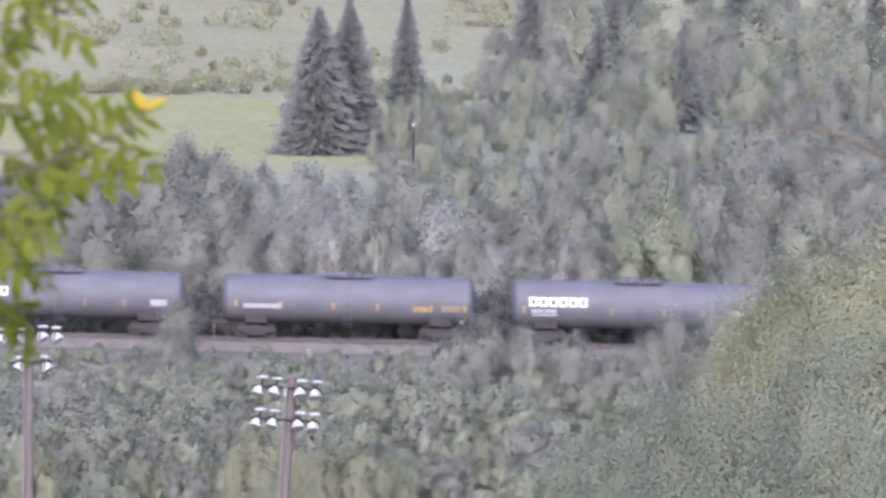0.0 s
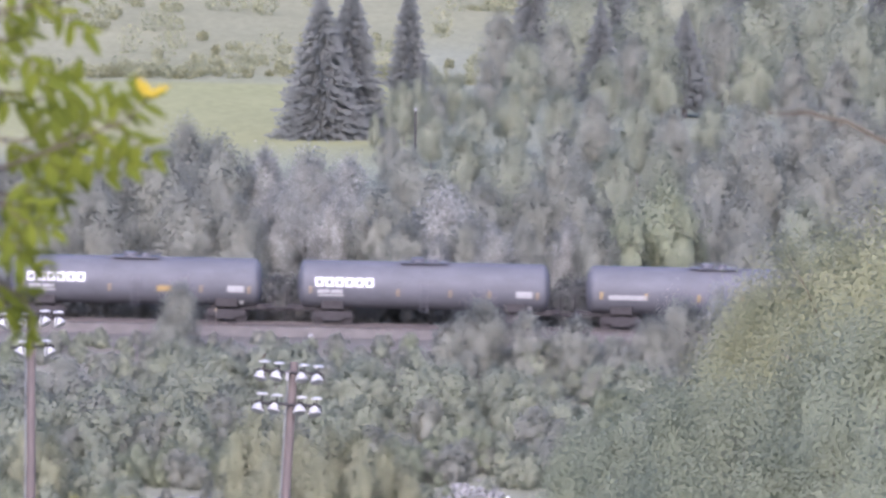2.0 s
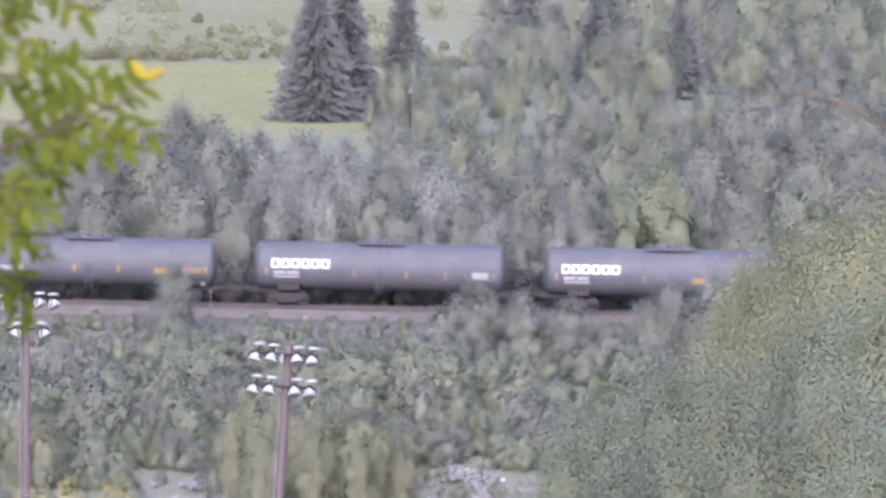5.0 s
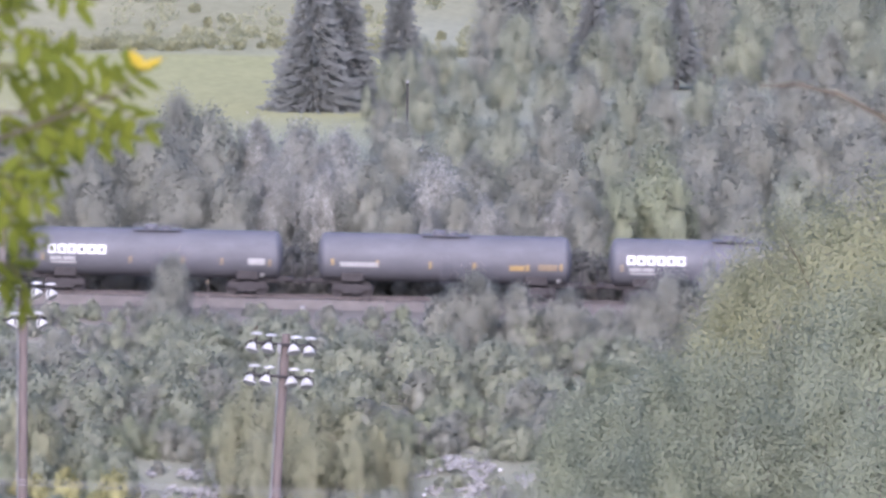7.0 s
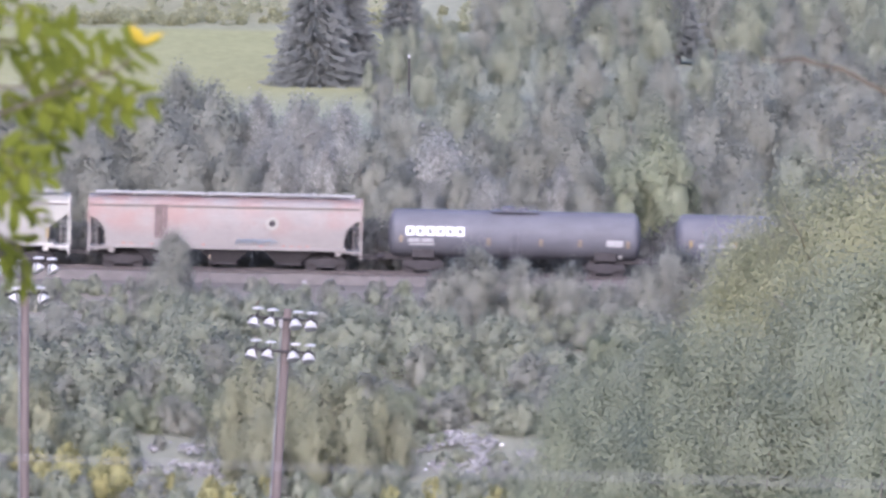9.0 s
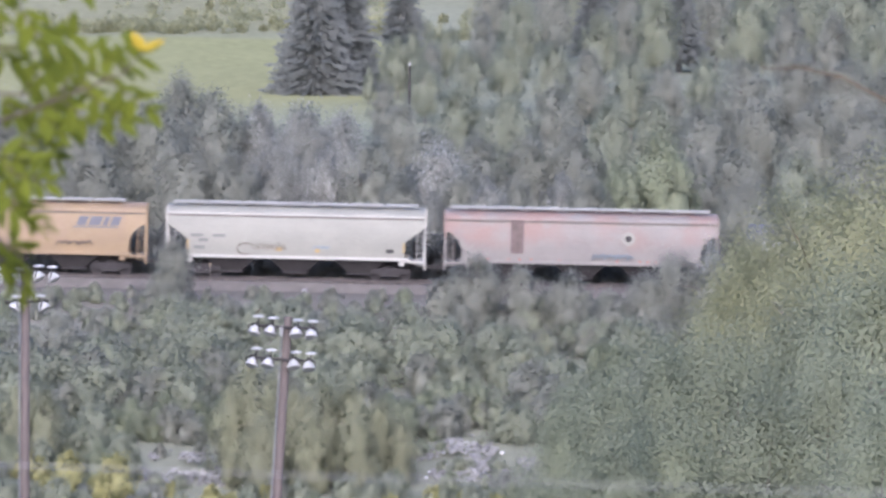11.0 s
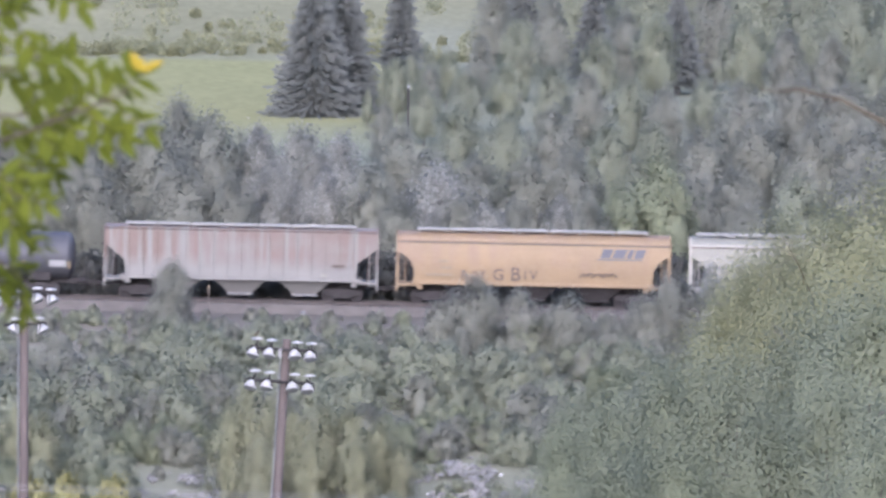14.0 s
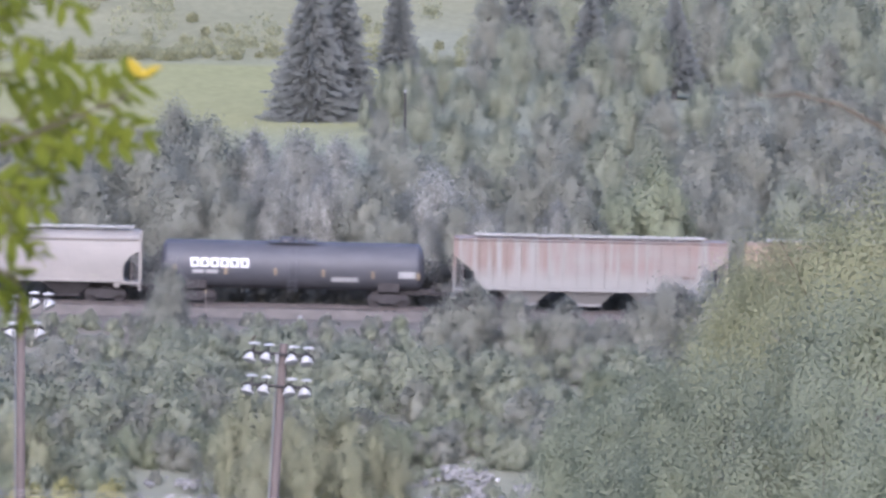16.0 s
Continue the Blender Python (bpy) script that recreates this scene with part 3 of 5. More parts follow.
    for u, v, d, w in ((125, 912, 542, 1.0), (215, 915, 541, 0.9), (185, 950, 538, 1.0), (310, 965, 539, 1.0), (380, 975, 538, 1.0), (775, 970, 538, 1.0), (830, 975, 538, 1.0), (1060, 960, 520, 0.8), (1100, 945, 520, 0.8), (1140, 975, 518, 0.9), (885, 985, 536, 1.0),
                       (700, 985, 536, 1.0)):
        plant("ochre", u, v, d, w)
    for i in range(46):
        bush(-40 + i * 25 + rng.uniform(-10, 10), rng.uniform(559, 564), rng.uniform(1.2, 2.3), ("greenshrub", "shrub", "lime"))
    for i in range(110):
        u = rng.uniform(-60, 1120)
        bare = 245 < u < 500 or 725 < u < 1000
        bush(u, rng.uniform(547, 563) if i % 3 or not bare else rng.uniform(558.5, 563), rng.uniform(0.4, 0.8) if bare and i % 3 else rng.uniform(1.2, 2.4), ("greenshrub", "greenshrub", "lime", "shrub"))
    for i in range(70):
        bush(rng.uniform(-60, 1120), rng.uniform(534, 548), rng.uniform(0.7, 1.6), ("greenshrub", "greenshrub", "lime", "shrub", "ochre"))
    for u, v, d, w in ((30, 960, 538, 1.0), (90, 985, 536, 1.0), (260, 985, 536, 1.0), (450, 965, 540, 1.0), (540, 960, 541, 1.0), (620, 950, 541, 1.0), (700, 945, 542, 1.0), (960, 960, 541, 1.0), (480, 1000, 534, 1.0), (580, 1000, 534, 1.0)):
        plant("greenshrub", u, v, d, w)


build_scrub()


def dead_branch(u0, v0, u1, v1, d, r, bark):
    """A bare snag that stands out of the tall trees."""
    a, b = spot(u0, v0, d), spot(u1, v1, d)
    foot = Vector((a.x, d, ground_z(a.x, d)))
    e = empty("snag", Matrix.Translation(foot), "bare dead snag among the tall trees", "dead tree", "bare snags")
    bm = fresh()
    mid = a.lerp(b, 0.5) + Vector((0.1, 0, 0.05))
    tube(bm, [(0, 0, -0.2), a - foot, mid - foot, b - foot], [r * 2, r, r * 0.8, r * 0.3], 6)
    part("stem", bm, bark, e)
    bm = fresh()
    tube(bm, [mid - foot, mid - foot + Vector((-0.5, 0, 0.6)), mid - foot + Vector((-0.8, 0, 0.7))], [r * 0.6, r * 0.4, r * 0.16], 5)
    part("side_branch", bm, bark, e)


dead_branch(1412, 680, 1376, 652, 518, 0.04, BARK)
dead_branch(1450, 600, 1385, 470, 521, 0.035, DEAD)


def meadow_brush():
    """Scrub and tufts over the far meadow, past counting."""
    rng = np.random.default_rng(8)
    vs, fs = [], []
    for i in range(620):
        y = rng.uniform(784, 960) if i > 130 else rng.uniform(779, 787)
        x = rng.uniform(-40, 40)
        if i > 130 and noise.noise(Vector((x * 0.09, y * 0.03, 4.0))) < -0.05:
            continue
        z, r = ground_z(x, y), rng.uniform(0.35, 1.2) * (1.0 if i > 130 else 0.8)
        tall = rng.uniform(0.5, 1.5)
        for k in range(170):
            d = rng.normal(0, 1, 3)
            d *= rng.uniform(0.6, 1.0) / np.linalg.norm(d)
            p = np.array([x, y, z]) + (d + np.array([0, 0, 0.7])) * np.array([1.1, 1.1, tall]) * r
            p[2] = max(p[2], z)
            a, b = rng.normal(0, 0.075, 3), rng.normal(0, 0.075, 3)
            n = len(vs)
            vs += [tuple(p - a), tuple(p + b), tuple(p + a), tuple(p - b)]
            fs.append((n, n + 1, n + 2, n + 3))
    me = bpy.data.meshes.new("meadow_brush")
    me.from_pydata(vs, [], fs)
    me.materials.append(leafy("meadow_leaves", (0.25, 0.257, 0.17), (0.27, 0.276, 0.168), (0.33, 0.32, 0.16)))
    tagged(new("meadow_brush", me), "low yellow-green brush and tufts on the far meadow", "brush", kind="stuff")


meadow_brush()


# ---- floodlight poles ----
def bell(e, p, tilt, turn):
    """One floodlight: white bell reflector, neck, and the round cap over it."""
    m = Matrix.Translation(p) @ Euler((radians(tilt), 0, radians(turn))).to_matrix().to_4x4()
    bm = fresh()
    tube(bm, [(0, 0, 0.2), (0, 0, 0.14), (0, 0, 0.02), (0, 0, -0.12), (0, 0, -0.16)], [0.07, 0.13, 0.22, 0.27, 0.265], 16, caps=False)
    bm.faces.new([v for v in bm.verts[0:16]][::-1])
    o = part("reflector", bm, LAMP_WHITE, e, "white bell-shaped floodlight reflector", True)
    o.matrix_basis = m
    bm = fresh()
    tube(bm, [(0, 0, -0.165), (0, 0, -0.2)], [0.262, 0.21], 16)
    g = part("lens", bm, GALV, o, "grey glass lens")
    bm = fresh()
    tube(bm, [(0, 0, 0.2), (0, 0, 0.38)], [0.045, 0.035], 8)
    part("neck", bm, STEEL_DARK, o)
    bm = fresh()
    tube(bm, [(-0.27, 0, -0.1), (-0.25, -0.17, 0.1), (0, -0.2, 0.22), (0.25, -0.17, 0.1), (0.27, 0, -0.1)], [0.03] * 5, 5)
    part("bracket", bm, STEEL_DARK, o)
    bm = fresh()
    tube(bm, [(0, 0, -0.09), (0, 0, -0.06)], [0.272, 0.268], 16, caps=False)
    part("rim_band", bm, GALV, o)


def floodlight_pole(top, foot, d, arms):
    t, f = spot(*top, d), spot(*foot, d)
    z0 = ground_z(t.x, d)
    f = f + (t - f) * ((z0 - 0.3 - f.z) / (t.z - f.z))
    e = empty("floodlight_pole", Matrix.Translation((f.x, d, z0)), "tall brown wooden pole with white floodlights on crossarms", "light pole", "floodlight poles")
    base = Vector((f.x, d, z0))
    bm = fresh()
    tube(bm, [f - base, (f + t) * 0.5 - base, t - base], [0.24, 0.21, 0.165], 12)
    part("pole", bm, POLE, e, smooth=True)
    bm = fresh()
    a, b = f.lerp(t, 0.3) - base, t - base
    tube(bm, [a + Vector((-0.24, -0.1, 0)), b + Vector((-0.24, -0.1, -0.3))], [0.03, 0.03], 6)
    part("conduit", bm, GALV, e, "grey conduit up the pole")
    bm = fresh()
    box(bm, b.x - 0.34, b.x - 0.2, -0.3, -0.12, b.z - 0.75, b.z - 0.4, 0.01)
    part("junction_box", bm, GALV, e)
    for (u0, v0), (u1, v1), lamps in arms:
        p, q = spot(u0, v0, d - 0.2) - base, spot(u1, v1, d - 0.2) - base
        bm = fresh()
        tube(bm, [p, q], [0.055, 0.055], 8)
        part("crossarm", bm, STEEL_DARK, e)
        for cu, cv, lu, lv, tilt, turn in lamps:
            c, l = spot(cu, cv, d - 0.2) - base, spot(lu, lv, d - 0.35) - base
            bm = fresh()
            tube(bm, [(0, 0, -0.04), (0, 0, -0.02), (0, 0, 0.02), (0, 0, 0.05)], [0.18, 0.255, 0.22, 0.07], 14)
            cap = part("cap", bm, LAMP_WHITE, e, "white round cap over the lamp", True)
            cap.matrix_basis = Matrix.Translation(c)
            bm = fresh()
            tube(bm, [(0, 0, -0.4), (0, 0, -0.05)], [0.025, 0.025], 6)
            part("stem", bm, STEEL_DARK, cap)
            bell(e, l, tilt, turn)
    return e


def lights():
    rows = []
    for dy, dx in ((0, 0), (57, -4)):
        lamps = [(465 + dx, 667 + dy, 458 + dx, 691 + dy, -28, -35), (491 + dx, 670 + dy, 486 + dx, 692 + dy, -28, -30), (535 + dx, 674 + dy, 530 + dx, 695 + dy, -28, 15), (561 + dx, 676 + dy, 557 + dx, 698 + dy, -28, 10)]
        rows.append(((452 + dx, 683 + dy), (566 + dx, 690 + dy), lamps))
    floodlight_pole((517, 668), (496, 1003), 386, rows)
    one = [(8, 583, 4, 599, -35, -60), (38, 583, 36, 598, -35, -60), (76, 578, 74, 595, -35, 60), (100, 580, 100, 597, -35, 60)]
    two = [(38, 632, 35, 649, -35, -60), (78, 631, 83, 649, -35, 60)]
    floodlight_pole((52, 578), (51, 1003), 402, [((0, 592), (106, 590), one), ((16, 643), (92, 640), two)])


lights()


def perched_bird():
    p = spot(463, 664, 385.8)
    e = empty("bird", Matrix.Translation(p) @ Matrix.Rotation(0.5, 4, "Z"), "small dark bird perched on a floodlight cap", "bird")
    bm = fresh()
    tube(bm, [(-0.09, 0, 0.08), (-0.05, 0, 0.09), (0.01, 0, 0.13), (0.06, 0, 0.19), (0.08, 0, 0.22)], [0.012, 0.04, 0.055, 0.042, 0.02], 8)
    part("body", bm, TWIG, e, smooth=True)
    bm = fresh()
    tube(bm, [(0.055, 0, 0.225), (0.08, 0, 0.235), (0.105, 0, 0.235), (0.135, 0, 0.23)], [0.02, 0.034, 0.024, 0.004], 8)
    part("head", bm, TWIG, e, smooth=True)
    bm = fresh()
    box(bm, -0.2, -0.08, -0.02, 0.02, 0.045, 0.065)
    part("tail", bm, TWIG, e)
    for y in (-0.02, 0.02):
        bm = fresh()
        tube(bm, [(0.01, y, -0.02), (0.015, y, 0.09)], [0.006, 0.006], 5)
        part("leg", bm, TWIG, e)


perched_bird()


def small_mast():
    d = 655
    t = spot(732, 221, d)
    z = ground_z(t.x, d)
    e = empty("mast", Matrix.Translation((t.x, d, z)), "slim dark wooden mast with a white lamp head", "mast")
    bm = fresh()
    tube(bm, [(0, 0, -0.2), (0, 0, t.z - z)], [0.11, 0.07], 8)
    part("pole", bm, STEEL_DARK, e)
    bm = fresh()
    tube(bm, [(0, -0.1, t.z - z - 0.12), (0, -0.1, t.z - z + 0.02), (0, -0.1, t.z - z + 0.1)], [0.08, 0.09, 0.04], 10)
    part("lamp_head", bm, LAMP_WHITE, e, "white lamp head")


small_mast()


def trackside():
    """A thin marker post and a small relay box at the foot of the ballast."""
    p = spot(378, 604, 594.5)
    z = ground_z(p.x, 594.5)
    e = empty("marker_post", Matrix.Translation((p.x, 594.5, z)), "thin yellowish marker post beside the track", "post")
    bm = fresh()
    tube(bm, [(0, 0, -0.1), (0.02, 0, 2.0)], [0.025, 0.022], 8)
    part("post", bm, BARK, e)
    bm = fresh()
    box(bm, -0.04, 0.07, -0.035, -0.025, 1.8, 2.0)
    part("plate", bm, DULL_YELLOW, e)
    p = spot(546, 608, 595)
    z = ground_z(p.x, 595)
    e = empty("relay_box", Matrix.Translation((p.x, 595, z)), "small pale metal relay box beside the track", "box")
    bm = fresh()
    box(bm, -0.15, 0.15, -0.12, 0.12, 0.15, 0.45, 0.02)
    part("cabinet", bm, GALV, e)
    bm = fresh()
    tube(bm, [(0, 0, -0.1), (0, 0, 0.15)], [0.06, 0.06], 8)
    part("leg", bm, STEEL_DARK, e)


trackside()


# ---- railway cars (origin at rail level, +x towards the head of the train) ----
def wheelset_mesh():
    bm = fresh()
    for s in (-1, 1):
        tube(bm, [(0, s * 0.69, 0), (0, s * 0.72, 0), (0, s * 0.72, 0), (0, s * 0.82, 0)], [0.45, 0.45, 0.42, 0.42], 20)
    tube(bm, [(0, -1.0, 0), (0, 1.0, 0)], [0.085, 0.085], 8)
    for s in (-1, 1):
        box(bm, -0.05, 0.05, s * 0.82 - 0.01, s * 0.82 + 0.02, -0.36, 0.36)
    me = bpy.data.meshes.new("wheelset")
    bm.to_mesh(me)
    bm.free()
    me.materials.append(STEEL_DARK)
    return me


def side_frame_mesh():
    bm = fresh()
    pts = [(-1.25, 0.55), (-1.2, 0.68), (-0.75, 0.70), (-0.4, 0.82), (0.4, 0.82), (0.75, 0.70), (1.2, 0.68), (1.25, 0.55), (1.05, 0.42), (0.75, 0.42), (0.45, 0.22), (-0.45, 0.22), (-0.75, 0.42), (-1.05, 0.42)]
    a = [bm.verts.new((x, -0.09, z)) for x, z in pts]
    b = [bm.verts.new((x, 0.09, z)) for x, z in pts]
    bm.faces.new(a), bm.faces.new(b[::-1])
    for k in range(len(pts)):
        q = (k + 1) % len(pts)
        bm.faces.new((a[q], a[k], b[k], b[q]))
    me = bpy.data.meshes.new("side_frame")
    bm.to_mesh(me)
    bm.free()
    me.materials.append(STEEL_DARK)
    return me


def bolster_mesh():
    bm = fresh()
    box(bm, -0.22, 0.22, -1.0, 1.0, 0.5, 0.85, 0.03)
    tube(bm, [(0, 0, 0.85), (0, 0, 1.05)], [0.2, 0.2], 12)
    me = bpy.data.meshes.new("bogie")
    bm.to_mesh(me)
    bm.free()
    me.materials.append(STEEL_DARK)
    return me


WHEELSET, SIDE_FRAME, BOLSTER = wheelset_mesh(), side_frame_mesh(), bolster_mesh()
WHEELS = {-0.88: [], 0.88: []}


def child(name, me, parent, m=None):
    o = new(name, me)
    o.parent = parent
    if m is not None:
        o.matrix_basis = m
    return o


def running_gear(e, at, half):
    for x in (-at, at):
        bogie = child("bogie", BOLSTER, e, Matrix.Translation((x, 0, 0)))
        for s in (-1, 1):
            child("side_frame", SIDE_FRAME, bogie, Matrix.Translation((0, s * 1.0, 0)))
        for ax in (-0.88, 0.88):
            WHEELS[ax].append(child("wheelset", WHEELSET, bogie, Matrix.Translation((ax, 0, 0.42))))
    for s in (-1, 1):
        bm = fresh()
        box(bm, min(s * half, s * (half - 0.9)), max(s * half, s * (half - 0.9)), -0.1, 0.1, 0.75, 0.95, 0.02)
        box(bm, min(s * half, s * (half + 0.16)), max(s * half, s * (half + 0.16)), -0.14, 0.14, 0.68, 1.0, 0.03)
        part("coupler", bm, STEEL_DARK, e)


R_TANK, Z_TANK = 1.5, 2.47


def on_tank(x0, x1, z0, z1, lift=0.008):
    """A painted patch that follows the barrel's near side."""
    bm = fresh()
    n, r = 6, R_TANK + lift
    a0, a1 = math.asin((z0 - Z_TANK) / r), math.asin((z1 - Z_TANK) / r)
    rows = [[bm.verts.new((x, -r * math.cos(a0 + (a1 - a0) * i / n), Z_TANK + r * math.sin(a0 + (a1 - a0) * i / n))) for x in (x0, x1)] for i in range(n + 1)]
    for p, q in zip(rows, rows[1:]):
        bm.faces.new((p[0], p[1], q[1], q[0]))
    return bm


def blocks_on_tank(e, x, z, mat):
    """The owner's mark: six plain white blocks with an open middle."""
    for i in range(6):
        bm = fresh()
        x0 = x + i * 0.625
        for a, b, c, d in ((0, 0.50, 0.44, 0.56), (0, 0.50, 0.0, 0.11), (0, 0.12, 0.11, 0.44), (0.38, 0.50, 0.11, 0.44)):
            part_bm = on_tank(x0 + a, x0 + b, z + c, z + d)
            me = bpy.data.meshes.new("tmp")
            part_bm.to_mesh(me)
            part_bm.free()
            bm.from_mesh(me)
            bpy.data.meshes.remove(me)
        part("mark_block", bm, mat, e, "white painted block of the owner's mark")


def tank_car(length, mat, marks, label, platform=1.5):
    e = empty("tank_car", Matrix.Identity(4), label, "railway car", "cars of the freight train")
    h = length / 2
    bm = fresh()
    ends = [(-h + 0.5 * (1 - math.cos(math.pi / 2 * i / 7)), max(0.03, R_TANK * math.sin(math.pi / 2 * i / 7) ** 0.72)) for i in range(8)]
    body = ends + [(-h * 0.5, R_TANK), (0, R_TANK), (h * 0.5, R_TANK)] + [(-x, r) for x, r in ends[::-1]]
    tube(bm, [(x, 0, Z_TANK) for x, r in body], [r for x, r in body], 40)
    part("tank", bm, mat, e, "long black steel barrel with domed ends", True)
    for x in (-h * 0.62, -h * 0.2, h * 0.2, h * 0.62):
        bm = fresh()
        tube(bm, [(x - 0.03, 0, Z_TANK), (x + 0.03, 0, Z_TANK)], [R_TANK + 0.006, R_TANK + 0.006], 40, caps=False)
        part("weld_band", bm, mat, e)
    # platform, manway and rails at the crown of the barrel
    top = Z_TANK + R_TANK
    bm = fresh()
    box(bm, -platform, platform, -0.95, 0.95, top - 0.06, top, 0.01)
    part("platform", bm, mat, e, "dark grating platform on the barrel")
    bm = fresh()
    tube(bm, [(-0.4, 0, top - 0.1), (-0.4, 0, top + 0.22), (-0.4, 0, top + 0.26)], [0.42, 0.42, 0.3], 16)
    tube(bm, [(0.55, 0, top - 0.1), (0.55, 0, top + 0.18)], [0.3, 0.28], 12)
    part("manway", bm, mat, e)
    for s in (-1, 1):
        bm = fresh()
        for x in (-platform + 0.05, 0, platform - 0.05):
            tube(bm, [(x, s * 0.93, top), (x, s * 0.93, top + 0.22)], [0.02, 0.02], 5)
        tube(bm, [(-platform + 0.05, s * 0.93, top + 0.22), (platform - 0.05, s * 0.93, top + 0.22)], [0.02, 0.02], 5)
        part("handrail", bm, mat, e)
    for s in (-1, 1):
        bm = fresh()
        for x in (-0.22, 0.22):
            tube(bm, [(x, s * (R_TANK + 0.06), 0.9), (x, s * (R_TANK + 0.08), Z_TANK), (x, s * (R_TANK * 0.75), top - 0.35)], [0.022] * 3, 5)
        for k in range(6):
            tube(bm, [(-0.22, s * (R_TANK + 0.07), 1.0 + 0.28 * k), (0.22, s * (R_TANK + 0.07), 1.0 + 0.28 * k)], [0.016] * 2, 5)
        part("ladder", bm, mat, e)
    for s in (-1, 1):
        bm = fresh()
        x0, x1 = sorted((s * (h - 3.2), s * (h + 0.65)))
        box(bm, x0, x1, -0.35, 0.35, 0.78, 1.15, 0.03)
        box(bm, min(s * (h - 2.9), s * (h - 1.5)), max(s * (h - 2.9), s * (h - 1.5)), -1.15, 1.15, 0.95, 1.55, 0.05)
        part("stub_sill", bm, STEEL_DARK, e)
        bm = fresh()
        x0, x1 = sorted((s * (h + 0.3), s * (h + 0.72)))
        box(bm, x0, x1, -1.45, 1.45, 0.98, 1.04)
        for y in (-1.4, 1.4):
            tube(bm, [(s * (h + 0.68), y, 0.5), (s * (h + 0.68), y, 2.0)], [0.022] * 2, 5)
        tube(bm, [(s * (h + 0.68), -1.4, 1.95), (s * (h + 0.68), 1.4, 1.95)], [0.022] * 2, 5)
        part("end_platform", bm, STEEL_DARK, e)
    running_gear(e, h - 2.2, h + 1.0)
    for kind, x, z in marks:
        if kind == "logo":
            blocks_on_tank(e, x, z, WHITE_MARK)
            continue
        w, t, m, nm = {"stripe": (0.2, 0.46, DULL_YELLOW, "reflector"), "gold": (0.17, 0.44, YELLOW_MARK, "reflector"), "number": (0.75, 0.24, GREY_MARK, "number_bar"), "small": (1.6, 0.14, GREY_MARK, "data_bar"),
                       "panel": (1.05, 0.42, GREY_MARK, "data_panel"), "placard": (0.95, 0.34, YELLOW_MARK, "placard"), "long": (2.4, 0.3, GREY_MARK, "data_bar"),
                       "diamond": (0.26, 0.26, WHITE_MARK, "hazard_diamond"), "brown": (1.2, 0.4, DULL_YELLOW, "data_panel"), "oval": (1.7, 0.3, GREY_MARK, "data_bar")}[kind]
        o = part(nm, on_tank(x, x + w, z, z + t), m, e)
    return e


def hopper_body(h, top, sill, flare, mat, e, cut, roof):
    """Lofted car body: bulged sides, rounded roof, and slope sheets cut in under both ends."""
    low = [(-h, top - cut[0])]
    low += [(-h + x, z) for x, z in cut[1]]
    st = low + [(-h * 0.6, sill), (-h * 0.3, sill), (0, sill), (h * 0.3, sill), (h * 0.6, sill)] + [(-x, z) for x, z in low[::-1]]
    bm = fresh()
    n, rings = 8, []
    for x, z0 in st:
        ring = []
        zr = top - roof
        prof = [(1.50 + flare * math.sin(math.pi * min(max((z0 + (zr - z0) * i / n - sill) / (zr - sill), 0), 1)), z0 + (zr - z0) * i / n) for i in range(n + 1)]
        arc = [(1.50 * math.cos(a), zr + roof * math.sin(a)) for a in (math.pi / 2 * i / 5 for i in range(1, 6))]
        side = prof + arc
        ring = [(-y, z) for y, z in side] + [(y, z) for y, z in side[-2::-1]]
        rings.append([bm.verts.new((x, y, z)) for y, z in ring])
    for a, b in zip(rings, rings[1:]):
        for k in range(len(a) - 1):
            bm.faces.new((a[k], b[k], b[k + 1], a[k + 1]))
        bm.faces.new((a[-1], b[-1], b[0], a[0]))
    bm.faces.new(rings[0][::-1]), bm.faces.new(rings[-1])
    bmesh.ops.recalc_face_normals(bm, faces=bm.faces)
    return part("body", bm, mat, e)


def flat_mark(e, name, mat, x0, x1, z0, z1, y, slant=0.0, label=""):
    bm = fresh()
    vs = [bm.verts.new(p) for p in ((x0, y, z0), (x1, y, z0), (x1 + slant, y, z1), (x0 + slant, y, z1))]
    bm.faces.new(vs)
    r = bmesh.ops.extrude_face_region(bm, geom=list(bm.faces))
    bmesh.ops.translate(bm, verts=[v for v in r["geom"] if isinstance(v, bmesh.types.BMVert)], vec=(0, 0.012, 0))
    bmesh.ops.recalc_face_normals(bm, faces=bm.faces)
    return part(name, bm, mat, e, label)


SQUARE_CUT = (1.25, [(0.05, 3.32), (1.2, 2.45), (1.24, 2.2), (1.3, 1.42)])
ROUND_CUT = (1.35, [(0.25, 3.15), (0.55, 2.95), (0.85, 2.62), (1.0, 2.2), (1.04, 1.8), (1.06, 1.42)])


